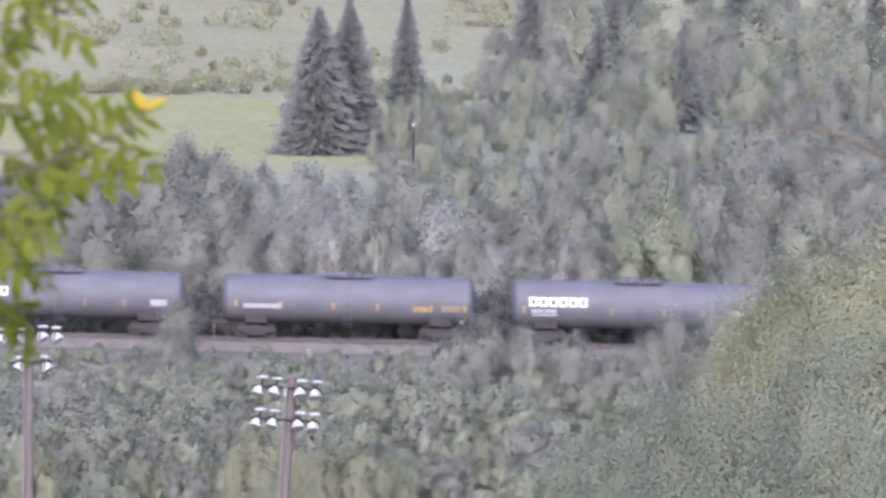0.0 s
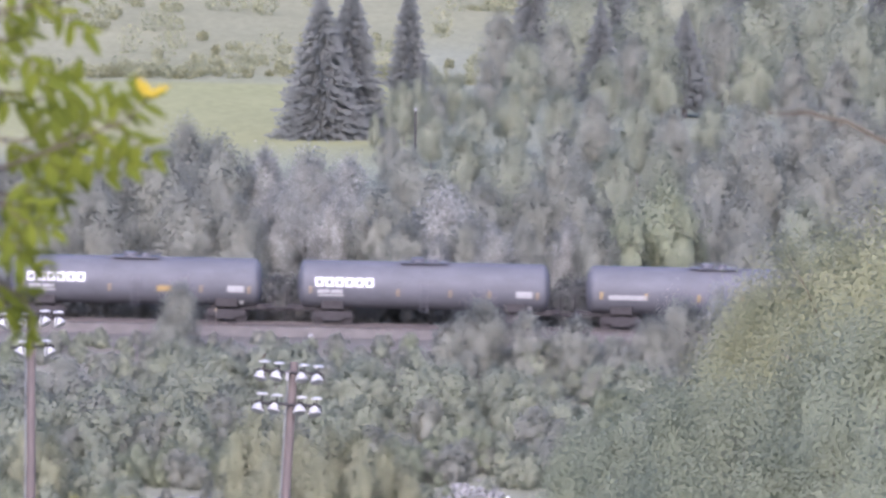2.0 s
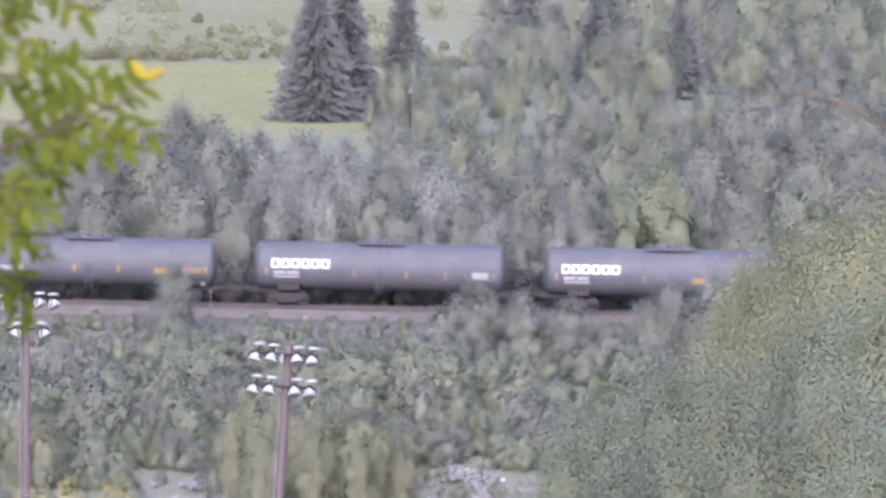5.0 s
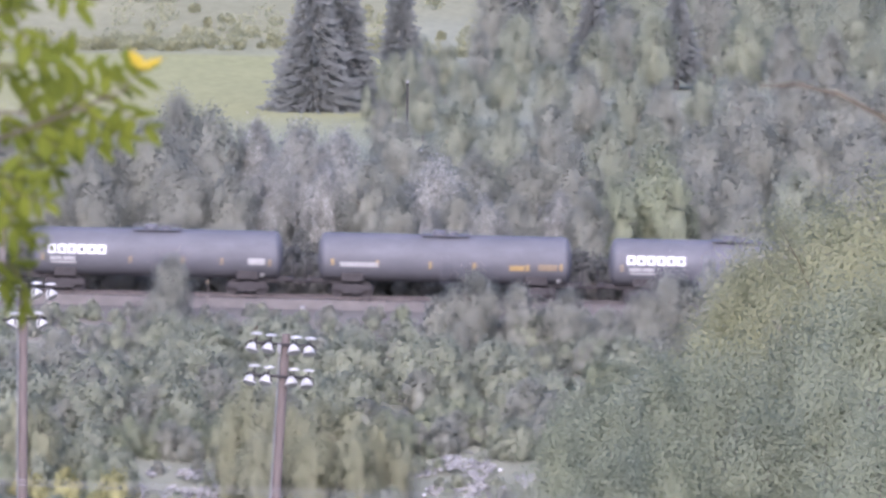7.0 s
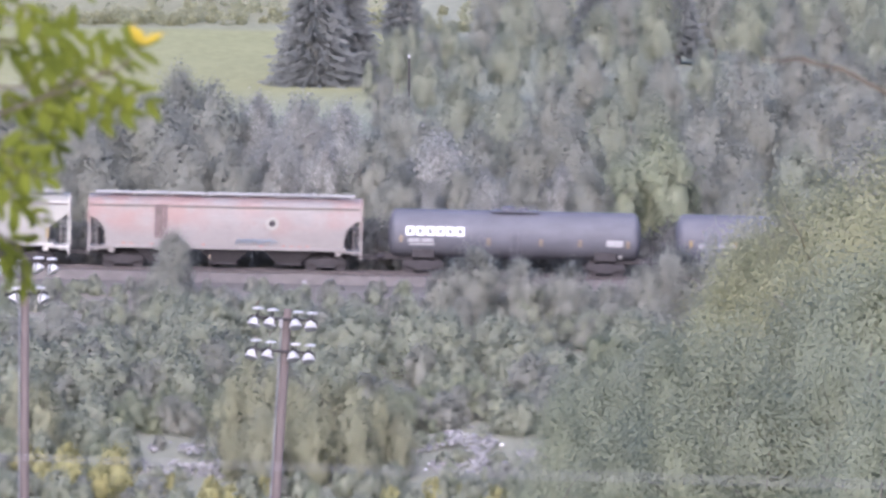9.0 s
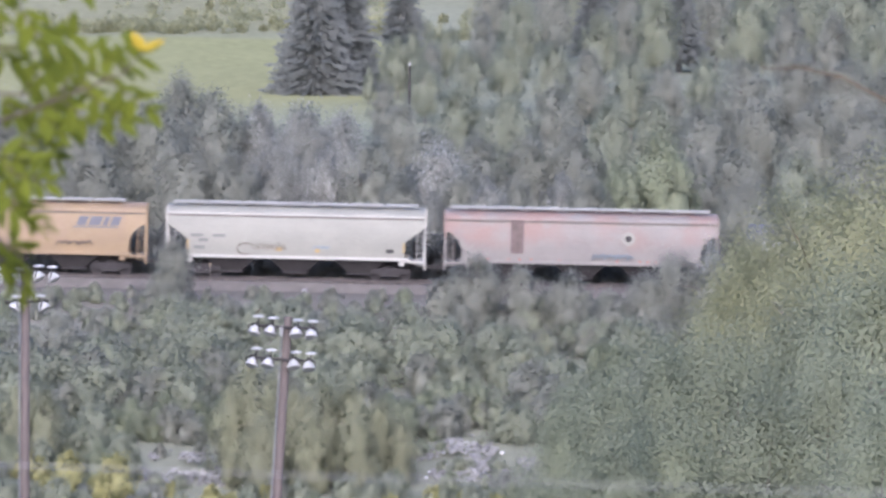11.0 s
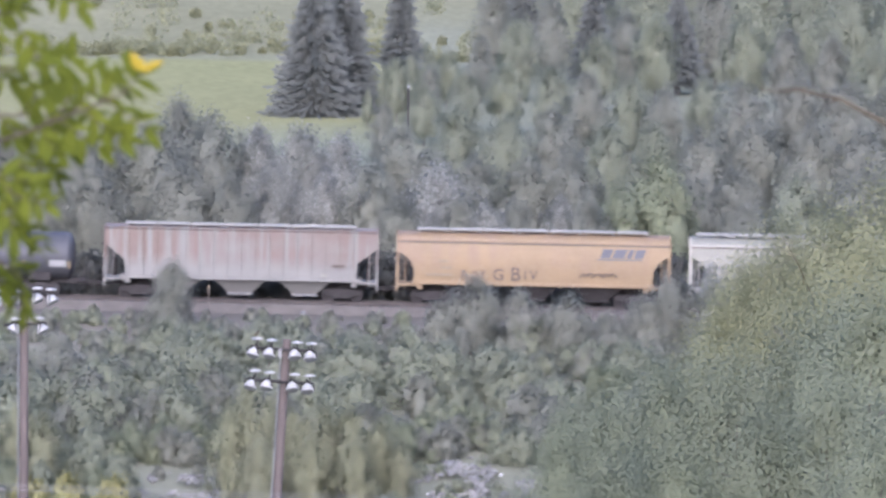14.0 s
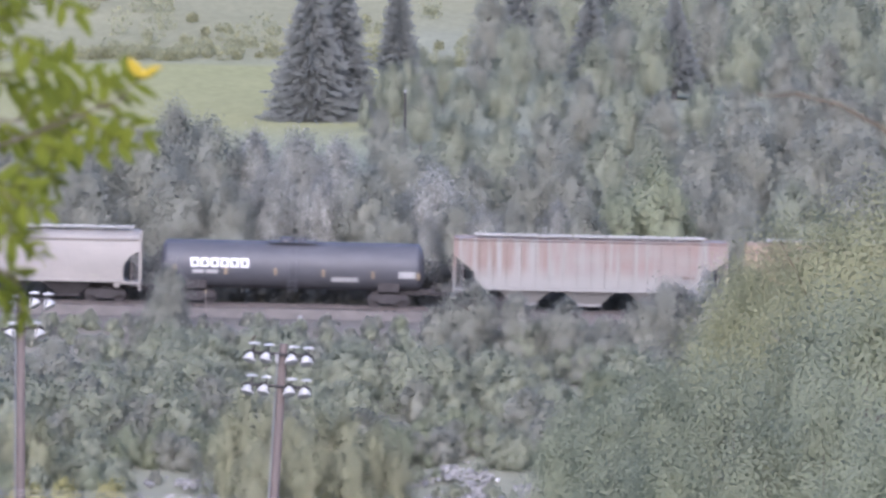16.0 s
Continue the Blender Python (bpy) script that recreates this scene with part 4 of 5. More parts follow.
def hopper_car(length, mat, label, style, cut, walk_white=True, trim=None, top=4.62):
    e = empty("hopper_car", Matrix.Identity(4), label, "railway car", "cars of the freight train")
    h, sill = length / 2, 1.42
    trim = trim or mat
    edge = 0.17 if style == "ribbed" else 0.62
    ribbed = style == "ribbed"
    hopper_body(h, top - 0.1, sill, 0.0 if ribbed else 0.09, mat, e, cut, 0.22 if ribbed else 0.56)
    if ribbed:
        for i in range(17):
            x = -h + 1.5 + (length - 3.0) * i / 16
            for s in (-1, 1):
                bm = fresh()
                box(bm, x - 0.05, x + 0.05, min(s * 1.49, s * 1.58), max(s * 1.49, s * 1.58), sill + 0.02, top - 0.36, 0.015)
                part("rib", bm, mat, e)
    else:
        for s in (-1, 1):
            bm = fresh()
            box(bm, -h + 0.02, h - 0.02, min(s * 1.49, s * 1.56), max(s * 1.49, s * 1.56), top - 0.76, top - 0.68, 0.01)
            # dark rail colour stands for the shadow under the roof edge
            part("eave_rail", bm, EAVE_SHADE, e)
        for x in (-h * 0.45, 0.05, h * 0.5):
            bm = fresh()
            box(bm, x - 0.03, x + 0.03, -1.605, -1.58, sill + 0.3, top - 0.78)
            part("seam", bm, mat, e)
    for s in (-1, 1):
        bm = fresh()
        box(bm, -h + 0.9, h - 0.9, min(s * 1.47, s * 1.61), max(s * 1.47, s * 1.61), sill - 0.16, sill + 0.03, 0.015)
        part("side_sill", bm, trim, e)
        bm = fresh()
        box(bm, -h - 0.12, h + 0.12, min(s * 1.42, s * 1.56), max(s * 1.42, s * 1.56), top - edge - 0.05, top - edge + 0.05, 0.01)
        part("roof_edge", bm, trim, e)
    # roof walk in sections, and the long hatch beneath it
    bm = fresh()
    box(bm, -h + 1.4, h - 1.4, -0.36, 0.36, top - 0.14, top - 0.02, 0.02)
    part("hatch_cover", bm, trim, e)
    n = 7
    for s in (-1, 1):
        for i in range(n):
            a = -h + (1.2 if walk_white else 0.3) + (length - (2.4 if walk_white else 0.6)) * i / n
            b = a + (length - (2.4 if walk_white else 0.6)) / n - 0.1
            bm = fresh()
            box(bm, a, b, s * 0.72 - 0.28, s * 0.72 + 0.28, top + 0.02, top + 0.06, 0.01)
            for x in (a + 0.15, b - 0.15):
                box(bm, x - 0.03, x + 0.03, s * 0.72 - 0.2, s * 0.72 + 0.2, top - 0.12, top + 0.01)
            part("roof_walk", bm, ROOF_WHITE, e, "bright metal roof walk section")
    for s in (-1, 1):
        for y in (-1.48, 1.48):
            bm = fresh()
            x = s * (h + 0.03)
            box(bm, x - 0.05, x + 0.05, y - 0.05, y + 0.05, 0.75, top - 0.2)
            part("corner_post", bm, trim, e)
        for y in (-1.5, 1.5):
            bm = fresh()
            for x in (s * (h - 0.05), s * (h - 0.5)):
                tube(bm, [(x, y, 1.0), (x, y, 2.95)], [0.025] * 2, 5)
            for k in range(6):
                tube(bm, [(s * (h - 0.05), y, 1.05 + 0.36 * k), (s * (h - 0.5), y, 1.05 + 0.36 * k)], [0.02] * 2, 5)
            part("ladder", bm, trim, e)
        bm = fresh()
        x0, x1 = sorted((s * (h - 1.45), s * (h + 0.08)))
        box(bm, x0, x1, -1.5, 1.5, 1.14, 1.28, 0.01)
        part("end_platform", bm, trim, e)
        bm = fresh()
        x0, x1 = sorted((s * (h - 3.2), s * (h + 0.1)))
        box(bm, x0, x1, -0.3, 0.3, 0.8, 1.15, 0.02)
        part("center_sill", bm, STEEL_DARK, e)
        bm = fresh()
        x0, x1 = sorted((s * (h - 1.6), s * (h - 1.25)))
        box(bm, x0, x1, -1.5, 1.5, 0.95, 1.3, 0.02)
        part("jacking_pad", bm, trim, e)
        bm = fresh()
        tube(bm, [(s * (h - 0.55), 0.55, 1.28), (s * (h - 0.55), 0.55, 2.4)], [0.16, 0.16], 10)
        part("brake_cylinder", bm, STEEL_DARK, e)
    for x in (-4.1, -0.05, 4.0):
        bm = fresh()
        a = [bm.verts.new(p) for p in ((x - 1.7, -1.35, sill - 0.1), (x + 1.7, -1.35, sill - 0.1), (x + 1.7, 1.35, sill - 0.1), (x - 1.7, 1.35, sill - 0.1))]
        b = [bm.verts.new(p) for p in ((x - 0.7, -0.8, 0.42), (x + 0.7, -0.8, 0.42), (x + 0.7, 0.8, 0.42), (x - 0.7, 0.8, 0.42))]
        bm.faces.new(b)
        for k in range(4):
            q = (k + 1) % 4
            bm.faces.new((a[k], a[q], b[q], b[k]))
        bmesh.ops.recalc_face_normals(bm, faces=bm.faces)
        # smooth cars: dark bays and gates, the under-car shade put into their colour
        bay = part("hopper_bay", bm, mat if ribbed else STEEL_DARK, e)
        bm = fresh()
        box(bm, x - 0.8, x + 0.8, -0.9, 0.9, 0.3, 0.42, 0.02)
        part("outlet_gate", bm, GALV if ribbed else STEEL_DARK, bay)
    running_gear(e, h - 2.15, h + 0.45)
    return e


def build_train():
    base = [("logo", -6.78, 2.40), ("number", -6.65, 1.98), ("number", -5.82, 1.98), ("small", -6.6, 1.78), ("stripe", -7.2, 1.95), ("stripe", -1.72, 1.85), ("stripe", 1.55, 1.85), ("stripe", 4.0, 1.85), ("panel", 5.75, 1.9), ("stripe", 7.0, 1.82), ("diamond", 6.5, 1.1)]
    bare = [("gold", -7.1, 1.98), ("long", -6.55, 1.92), ("gold", -4.3, 1.92), ("gold", -1.0, 1.9), ("gold", 1.75, 1.88), ("placard", 4.05, 1.86), ("gold", 5.1, 1.84), ("brown", 5.85, 1.9), ("gold", 7.2, 1.9), ("diamond", 7.0, 1.1)]
    gold = base + [("placard", 1.35, 1.9)]
    newer = [("logo", -6.6, 2.35), ("number", -6.5, 1.95), ("number", -5.65, 1.95), ("stripe", -4.5, 1.9), ("stripe", -1.4, 1.9), ("stripe", 1.6, 1.85), ("stripe", 4.7, 1.8), ("oval", 2.2, 1.55), ("panel", 6.4, 1.85), ("stripe", 7.55, 1.75), ("stripe", -7.7, 2.0)]
    black = "black tank car with white block mark and yellow reflectors"
    train = [(1130, tank_car(15.8, TANK, base, black)), (616, tank_car(15.9, TANK, bare, "black tank car with yellow placard and no large mark")), (102, tank_car(15.8, TANK, base, black)),
             (-410, tank_car(15.8, TANK, gold, "black tank car with white block mark and yellow placard")), (-925, tank_car(15.8, TANK, base, black)),
             (-1441, tank_car(15.9, TANK, bare, "black tank car with yellow placard and no large mark")), (-1953, tank_car(15.8, TANK, base, black))]
    pink = hopper_car(17.0, PINK, "faded red and grey covered hopper car with round emblem", "smooth", ROUND_CUT, False)
    white = hopper_car(16.1, OFFWHITE, "white covered hopper car with faint graffiti", "smooth", SQUARE_CUT, False, ROOF_WHITE)
    orange = hopper_car(17.0, ORANGE, "orange-yellow covered hopper car with blue mark", "smooth", ROUND_CUT)
    rusty = hopper_car(17.0, RUSTY, "grey ribbed covered hopper car streaked with rust", "ribbed", SQUARE_CUT)
    beige = hopper_car(17.0, BEIGE, "beige covered hopper car", "smooth", ROUND_CUT, False)
    train += [(-2467, pink), (-2973, white), (-3481, orange), (-4000, rusty), (-4529, tank_car(16.5, TANK_NEW, [(kind, x + 0.25, z) for kind, x, z in newer], "clean black tank car with white block mark and dome platform")), (-5041, beige)]
    # pink: round emblem
    bm = fresh()
    tube(bm, [(2.95, -1.60, 2.95), (2.95, -1.585, 2.95)], [0.42, 0.42], 24)
    part("emblem", bm, OFFWHITE, pink, "round faded white emblem")
    bm = fresh()
    tube(bm, [(2.95, -1.612, 2.95), (2.95, -1.60, 2.95)], [0.2, 0.2], 16)
    part("emblem_center", bm, STEEL_DARK, pink)
    flat_mark(pink, "paint_patch", BROWN_STAIN, -4.4, -3.6, 1.9, 4.0, -1.605)
    for x in (-6.4, -5.9, -4.6, -3.9, -3.2, -1.4, 2.2, 3.6, 4.1, 4.6, 5.1):
        flat_mark(pink, "reflector", RED_MARK, x, x + 0.14, 1.5, 1.58, -1.625)
    bm = fresh()
    for i in range(10):
        x = 0.7 + i * 0.24
        tube(bm, [(x, -1.6, 1.62 + 0.08 * (i % 3)), (x + 0.2, -1.605, 1.98 - 0.09 * (i % 2)), (x + 0.42, -1.6, 1.7 + 0.05 * (i % 4))], [0.06] * 3, 4)
    part("graffiti", bm, PALE_BLUE, pink, "faded blue sprayed graffiti")
    # white: number bars, panel, graffiti
    for x0, x1, z in ((-6.6, -5.8, 2.55), (-5.2, -4.4, 2.55), (-6.1, -5.5, 2.25), (-6.4, -5.7, 1.8)):
        flat_mark(white, "number_bar", FADED_GREY, x0, x1, z, z + 0.2, -1.60)
    flat_mark(white, "data_panel", STEEL_DARK, 5.65, 6.1, 1.75, 1.98, -1.60)
    for x in (-6.75, 6.75):
        flat_mark(white, "reflector", YELLOW_MARK, x - 0.06, x + 0.06, 1.75, 2.4, -1.59)
    bm = fresh()
    pts = [(-3.1 + 0.7 * math.cos(a) * 0.8, -1.6, 1.85 + 0.36 * math.sin(a)) for a in (0.6 + i * 0.3 for i in range(16))]
    tube(bm, pts, [0.035] * 16, 4)
    for i in range(7):
        x = -2.6 + i * 0.28
        tube(bm, [(x, -1.6, 1.85), (x + 0.15, -1.6, 2.15 + 0.08 * (i % 3)), (x + 0.3, -1.6, 1.8 + 0.1 * (i % 2))], [0.035] * 3, 4)
    part("graffiti", bm, SPRAY, white, "dark sprayed outline of graffiti")
    flat_mark(white, "graffiti", YELLOW_MARK, -1.3, -0.9, 1.75, 1.98, -1.6, 0.1)
    flat_mark(white, "graffiti", PALE_BLUE, 1.0, 2.0, 1.95, 2.1, -1.605, 0.2)
    flat_mark(white, "graffiti", YELLOW_MARK, 1.2, 1.5, 1.7, 2.0, -1.605)
    # orange: blue mark as slanted plain shapes, graffiti letters, number bars
    for x0, x1 in ((4.15, 4.75), (4.9, 5.65), (5.78, 6.1), (6.25, 6.8)):
        flat_mark(orange, "blue_mark", BLUE_MARK, x0, x1, 3.12, 3.68, -1.612, 0.22, "slanted blue painted block")
    flat_mark(orange, "blue_mark", BLUE_MARK, 3.95, 6.8, 2.98, 3.06, -1.612)
    for ch, x, z, s in (("R", -4.55, 1.62, 0.62), ("O", -3.95, 1.66, 0.5), ("Y", -3.4, 1.72, 0.52), ("G", -2.55, 1.62, 0.74), ("B", -1.45, 1.60, 0.88), ("I", -0.6, 1.7, 0.6), ("V", -0.25, 1.68, 0.62)):
        c = bpy.data.curves.new("graffiti_letter", "FONT")
        c.body, c.size, c.extrude, c.offset = ch, s * 1.35, 0.006, 0.014
        tmp = bpy.data.objects.new("tmp", c)
        me = bpy.data.meshes.new_from_object(tmp)
        bpy.data.objects.remove(tmp)
        me.materials.clear()
        me.materials.append(SPRAY)
        o = child("graffiti_letter", me, orange, Matrix.Translation((x, -1.615, z)) @ Euler((math.pi / 2, 0, 0)).to_matrix().to_4x4())
    bm = fresh()
    for i in range(9):
        x = 2.9 + i * 0.24
        tube(bm, [(x, -1.61, 1.85 + 0.12 * (i % 3)), (x + 0.22, -1.61, 2.15 - 0.1 * (i % 2)), (x + 0.4, -1.61, 1.9 + 0.05 * (i % 4))], [0.05] * 3, 4)
    part("graffiti", bm, SPRAY, orange, "scrawled grey graffiti")
    for x0, x1, z in ((-5.9, -5.3, 2.65), (-5.8, -5.1, 2.25), (-6.7, -5.0, 1.8)):
        flat_mark(orange, "number_bar", DULL_YELLOW, x0, x1, z, z + 0.16, -1.61)
    for x0, x1, z in ((5.7, 6.1, 2.2), (6.15, 6.5, 2.2)):
        flat_mark(rusty, "number_bar", SPRAY, x0, x1, z, z + 0.16, -1.62)
    flat_mark(rusty, "data_panel", OFFWHITE, 5.0, 5.4, 1.6, 1.75, -1.62)
    flat_mark(beige, "data_panel", OFFWHITE, 5.4, 6.0, 1.62, 1.75, -1.61)
    return train


TRAIN = build_train()


# ---- rubble heaps and cables on the valley floor ----
def stone_mesh(seed):
    bm = fresh()
    bmesh.ops.create_icosphere(bm, subdivisions=1, radius=1.0)
    rng = random.Random(seed)
    for v in bm.verts:
        v.co *= rng.uniform(0.65, 1.15)
        v.co.z *= 0.7
    me = bpy.data.meshes.new("stone")
    bm.to_mesh(me)
    bm.free()
    me.materials.append(STONE)
    return me


def on_ground(u, d):
    x = spot(u, 441, d).x
    return Vector((x, d, ground_z(x, d)))


def rubble():
    rng = random.Random(6)
    stones = [stone_mesh(i) for i in range(5)]
    data = [(np.array([v.co[:] for v in m.vertices]), [tuple(p.vertices) for p in m.polygons]) for m in stones]
    for u0, u1, d0, d1, n in ((255, 490, 549, 557, 1500), (735, 990, 549, 560, 1900)):
        vs, fs = [], []
        for i in range(n):
            a, b = rng.random(), rng.random()
            p = on_ground(u0 + (u1 - u0) * a, d0 + (d1 - d0) * b * (0.35 + 0.65 * math.sin(math.pi * min(1, 0.2 + a * 0.8))))
            if noise.noise(Vector((p.x * 0.6, p.y * 0.35, 2.0))) < -0.02:
                continue
            s = rng.uniform(0.05, 0.16) * (1.8 if rng.random() < 0.06 else 1.0)
            p.z += 0.4 * math.sin(math.pi * a) * math.sin(math.pi * b) + s * 0.2
            co, fc = data[i % 5]
            k0 = len(vs)
            vs += (co * s + np.array(p)).tolist()
            fs += [tuple(k + k0 for k in f) for f in fc]
        me = bpy.data.meshes.new("rubble_heap")
        me.from_pydata(vs, [], fs)
        me.materials.append(STONE)
        tagged(new("rubble_heap", me), "heap of pale grey broken stones among the scrub", "rubble", "rubble heaps", "stuff")
    for u, d, s in ((247, 541, 0.3), (772, 551, 0.22), (766, 549.5, 0.2), (405, 550, 0.2), (392, 551, 0.22), (258, 552, 0.25), (440, 549, 0.2), (800, 553, 0.2), (900, 556, 0.24)):
        p = on_ground(u, d)
        o = new("white_boulder", stones[int(u) % 5].copy())
        o.data.materials.clear()
        o.data.materials.append(WHITE_MARK)
        o.matrix_basis = Matrix.Translation((p.x, d, p.z + s * 0.35)) @ Matrix.Diagonal((s * 0.7, s * 0.7, s * 0.8, 1))
        tagged(o, "bright white boulder among the scrub", "boulder", "white boulders")


rubble()


def cables():
    d = 340
    ends = []
    for s in (-1, 1):
        x = s * 26
        z = ground_z(x, d)
        e = empty("utility_pole", Matrix.Translation((x, d, z)), "plain wooden utility pole carrying thin cables", "utility pole", "utility poles")
        bm = fresh()
        tube(bm, [(0, 0, -0.3), (0, 0, 17.0)], [0.17, 0.12], 10)
        part("pole", bm, POLE, e)
        bm = fresh()
        box(bm, -0.06, 0.06, -1.2, 1.2, 15.0, 15.14, 0.01)
        part("crossarm", bm, POLE, e)
    for k, (v0, v1, v2) in enumerate(((920, 946, 968), (926, 954, 976), (934, 960, 984), (938, 968, 990))):
        a, m, b = spot(0, v0, d), spot(784, v1, d), spot(1568, v2, d)
        bm = fresh()
        pts = []
        for i in range(25):
            x = -26 + 52 * i / 24
            t = (x - a.x) / (b.x - a.x)
            z = a.z * (1 - t) * (1 - 2 * t) + m.z * 4 * t * (1 - t) + b.z * t * (2 * t - 1)
            pts.append((x, d - 0.9 + 0.6 * k, z))
        tube(bm, pts, [0.0055] * 25, 5)
        tagged(part("cable", bm, ALUMINIUM), "thin bright overhead cable", "cable", "overhead cables")


cables()


# ---- the near tree: a leafy bough, and a bare twig ----
def leaflet_mesh(seed, long, wide, mat):
    rng = random.Random(seed)
    bm = fresh()
    rows = []
    n = 7
    for i in range(n + 1):
        t = i / n
        w = wide * (math.sin(math.pi * t ** 0.75) ** 0.8) * (1 + rng.uniform(-0.1, 0.1))
        droop = -0.18 * long * t * t
        rows.append([bm.verts.new((s * w * 0.5, long * t, droop + (0.10 * wide if s else 0))) for s in (-1, 0, 1)])
    for p, q in zip(rows, rows[1:]):
        for k in (0, 1):
            bm.faces.new((p[k], p[k + 1], q[k + 1], q[k]))
    me = bpy.data.meshes.new("leaf")
    bm.to_mesh(me)
    bm.free()
    me.materials.append(mat)
    return me


def near_tree():
    d = 19.0
    e = empty("ash_tree", Matrix.Translation((-3.2, 19.0, ground_z(-3.2, 19.0))), "young ash tree with yellow-green leaves, close by", "tree")
    base = Vector((-3.2, 19.0, ground_z(-3.2, 19.0)))
    top = spot(-400, -200, d)
    bm = fresh()
    tube(bm, [(0, 0, -0.3), Vector((0.2, 0, 4)), Vector((0.6, 0, top.z - base.z + 1.5))], [0.12, 0.09, 0.04], 10)
    part("trunk", bm, BARK, e, smooth=True)
    greens = [leaflet_mesh(i, 0.056, 0.024, ASH_LEAF) for i in range(5)]
    golds = [leaflet_mesh(9, 0.05, 0.026, ASH_YELLOW)]
    rng = random.Random(12)
    # twigs: start, end (pixels of the camera's view), nearer or farther in depth, leaf sprays along them
    twigs = [((-420, 120), (-30, 330), (160, 250), 7), ((-420, 60), (-20, 60), (120, 20), 6), ((-30, 330), (60, 300), (228, 232), 8), ((-420, 220), (-20, 440), (110, 330), 6), ((-420, 300), (0, 540), (70, 430), 6),
             ((-420, 20), (-10, 200), (70, 200), 6), ((-420, 300), (-20, 500), (40, 560), 5), ((-420, 200), (-40, 340), (40, 420), 6), ((-420, 0), (-30, -20), (90, -50), 6), ((-420, 0), (-60, 60), (40, 110), 5)]
    for k, (a, m, b, n) in enumerate(twigs):
        off = rng.uniform(-0.25, 0.25)
        pa, pm, pb = (spot(*a, d), spot(*m, d + off), spot(*b, d + off * 1.3))
        pts = [pa * (1 - t) ** 2 + pm * 2 * t * (1 - t) + pb * t * t for t in (i / 10 for i in range(11))]
        bm = fresh()
        r0 = 0.004
        tube(bm, [p - base for p in pts], [r0 * (1 - 0.75 * i / 10) + 0.0012 for i in range(11)], 6)
        part("twig", bm, TWIG, e)
        for j in range(n):
            t = 0.42 + 0.58 * (j + 0.6) / n
            p = pa * (1 - t) ** 2 + pm * 2 * t * (1 - t) + pb * t * t
            if p.x < spot(-40, 0, d).x:
                continue
            axis = (pb - pm).normalized()
            side = 1 if j % 2 else -1
            stem = (axis * 0.7 + Vector((rng.uniform(-0.3, 0.3), rng.uniform(-0.5, 0.5), side * 0.6 - 0.25))).normalized()
            ln = rng.uniform(0.06, 0.10)
            q = p + stem * ln
            bm = fresh()
            tube(bm, [p - base, q - base], [0.0016, 0.001], 4)
            part("leaf_stalk", bm, TWIG, e)
            for i in range(6):
                w = min(1.0, 0.3 + 0.35 * (i // 2))
                at = p + stem * ln * w
                spread = 0 if i == 5 else (1 if i % 2 else -1) * rng.uniform(0.7, 1.15)
                across = stem.cross(Vector((0, -1, 0))).normalized()
                way = (stem * math.cos(spread) + across * math.sin(spread) + Vector((0, rng.uniform(-0.35, 0.35), -0.25))).normalized()
                up = (Vector((rng.uniform(-0.5, 0.5), -0.7, 0.9)) + Vector((0, 0, 0))).normalized()
                xa = way.cross(up).normalized()
                za = xa.cross(way)
                mt = Matrix((xa, way, za)).transposed().to_4x4()
                gold = rng.random() < 0.004 or (k == 2 and j == n - 1 and i > 3)
                o = child("leaf", golds[0] if gold else greens[rng.randrange(5)], e, Matrix.Translation(at - base) @ mt @ Matrix.Scale(rng.uniform(0.75, 1.15), 4))
    return e


ASH = near_tree()


def bare_twig():
    d = 24.0
    start, mid, tip = spot(1720, 440, d), spot(1555, 205, d), spot(1358, 229, d)
    foot = Vector((start.x + 0.9, d, ground_z(start.x + 0.9, d)))
    e = empty("dead_tree", Matrix.Translation(foot), "dead slender tree with a bare brown twig, close by", "tree")
    bm = fresh()
    tube(bm, [(0, 0, -0.2), (-0.2, 0, 3), start - foot], [0.05, 0.035, 0.012], 8)
    part("trunk", bm, BARK, e)
    bm = fresh()
    n = 14
    pts = []
    for i in range(n + 1):
        t = i / n
        p = start * (1 - t) ** 2 + mid * 2 * t * (1 - t) + tip * t * t
        pts.append(p - foot + Vector((0, 0, 0.004 * math.sin(i * 2.3))))
    tube(bm, pts, [0.0075 * (1 - i / n) ** 1.2 + 0.0024 for i in range(n + 1)], 6)
    part("twig", bm, DEAD, e)
    for i, dx, dz in ((9, -0.05, -0.025), (10, -0.05, 0.01), (12, -0.03, -0.012), (11, -0.03, 0.015)):
        bm = fresh()
        tube(bm, [pts[i], pts[i] + Vector((dx, 0, dz))], [0.0025, 0.0012], 5)
        part("side_twig", bm, DEAD, e)
    for i in (8, 10, 12, 14):
        bm = fresh()
        tube(bm, [pts[i] + Vector((0, 0, -0.006)), pts[i], pts[i] + Vector((0, 0, 0.008))], [0.002, 0.006, 0.002], 6)
        part("bud", bm, DEAD, e)
    return e


bare_twig()


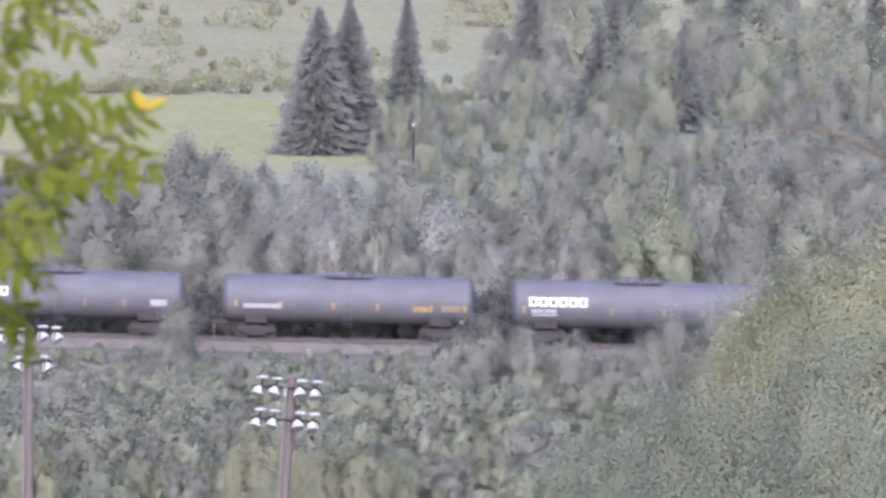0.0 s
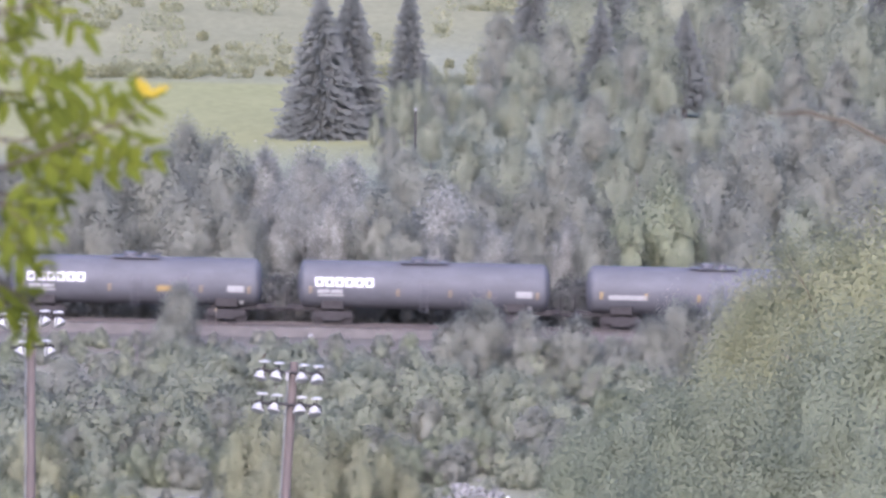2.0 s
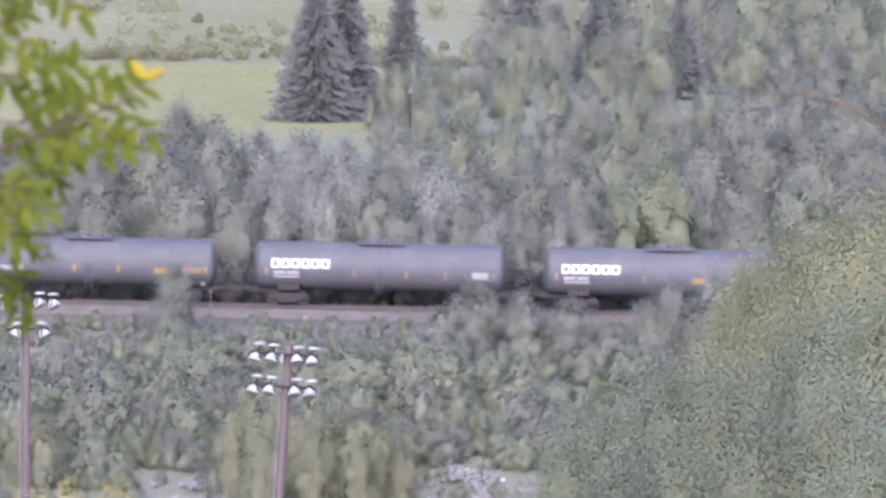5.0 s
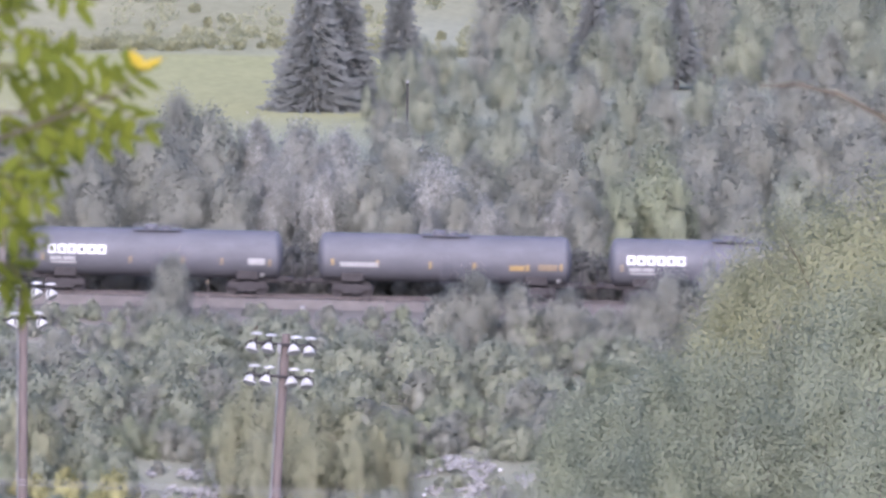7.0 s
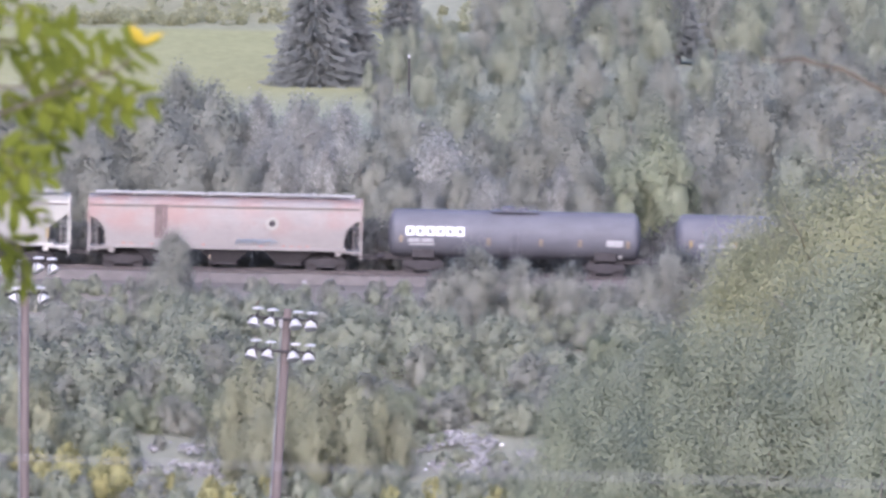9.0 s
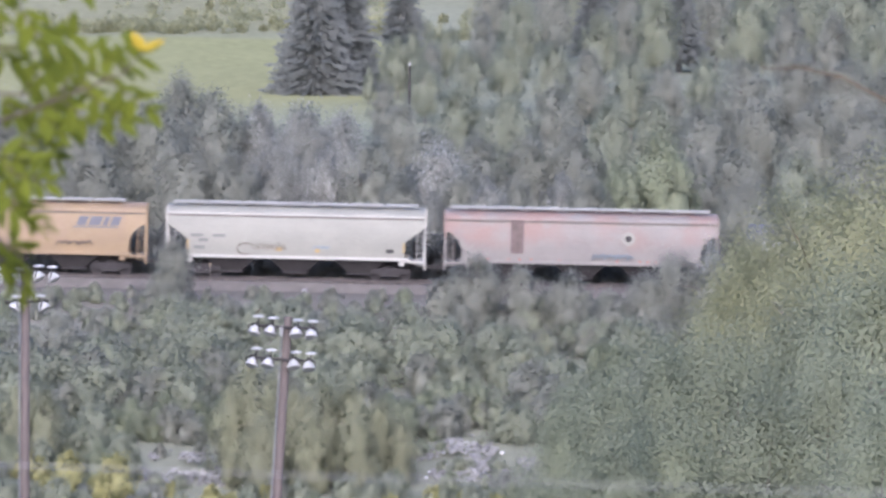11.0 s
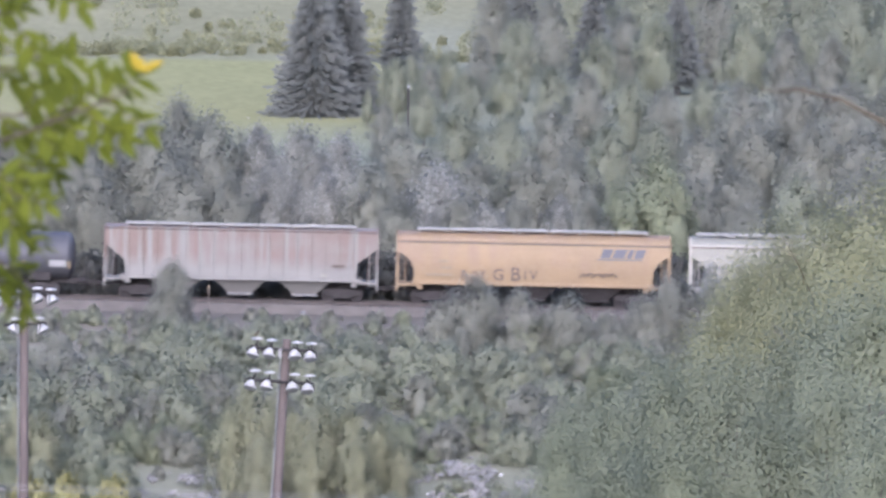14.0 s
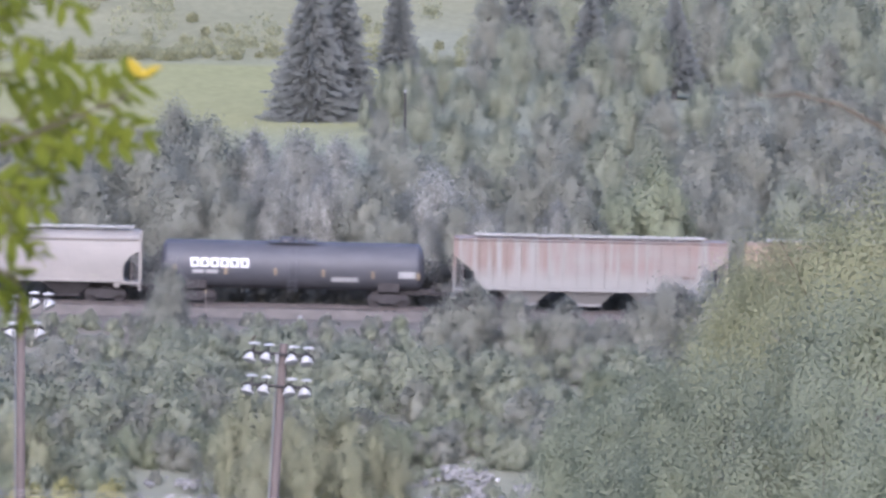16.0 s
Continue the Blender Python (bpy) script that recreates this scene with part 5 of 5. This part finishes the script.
# ---- what moves ----
# seconds, way of the train along the rails in ticks
RUN = [(0, 0), (0.5, 161.7), (1, 323), (1.5, 484.3), (2, 645), (2.5, 805), (3, 965.3), (3.5, 1125), (4, 1284.4), (4.8, 1539.5), (5.7, 1826), (6.5, 2080.4), (7, 2239.3), (7.5, 2398.2), (8, 2556.2),
       (8.5, 2714.7), (9, 2872.1), (9.8, 3125), (10.7, 3409), (11.5, 3661.5), (12, 3819), (12.5, 3966), (13, 4122), (13.5, 4279), (14, 4435), (14.5, 4592.3), (15, 4748.7), (15.5, 4904.9), (16, 5060.6)]
SWAY = [(0, 0, 0), (1, 0.2, 3), (2, 2.5, 4), (3, 2.4, 3.3), (4, 3.1, 4.9), (5.2, 3.4, 5.1), (6.5, 3.6, 5.3), (7, 4.6, 4.9), (8, 4.5, 4.2), (9, 3.1, 5.1), (10.2, 3.1, 3.5), (11.5, 3.1, 1.6), (12.5, 3.1, -1), (13.5, 4.2, -0.2), (14.5, 3.1, 1.1), (15, 2, 2.7), (16, 5.5, 1.4)]


def motions():
    tilt = math.degrees(math.atan(GRADE))
    for s, car in TRAIN:
        rows = []
        for t, way in RUN:
            x = (s + way - 784) * 598.4 / FOCAL
            rows.append((t, pose(x, 600, -GRADE * x, 0, tilt, 0)))
        walk(car, rows)
    # wheels roll without slipping; all wheelsets on one kind of axle share one set of keys
    for ax, sets in WHEELS.items():
        rows = []
        for f in range(0, 481):
            t = f / 30
            way = np.interp(t, [r[0] for r in RUN], [r[1] for r in RUN]) * 598.4 / FOCAL
            rows.append((t, Matrix.Translation((ax, 0, 0.42)) @ Matrix.Rotation(way / 0.42, 4, "Y")))
        walk(sets[0], rows)
        for o in sets[1:]:
            o.rotation_mode = "QUATERNION"
            o.animation_data_create()
            o.animation_data.action = sets[0].animation_data.action
            o.animation_data.action_slot = sets[0].animation_data.action_slot
    home = ASH.matrix_basis.copy()
    walk(ASH, [(t, Matrix.Translation((a * 19 / FOCAL, 0, -b * 19 / FOCAL)) @ home) for t, a, b in SWAY])


motions()
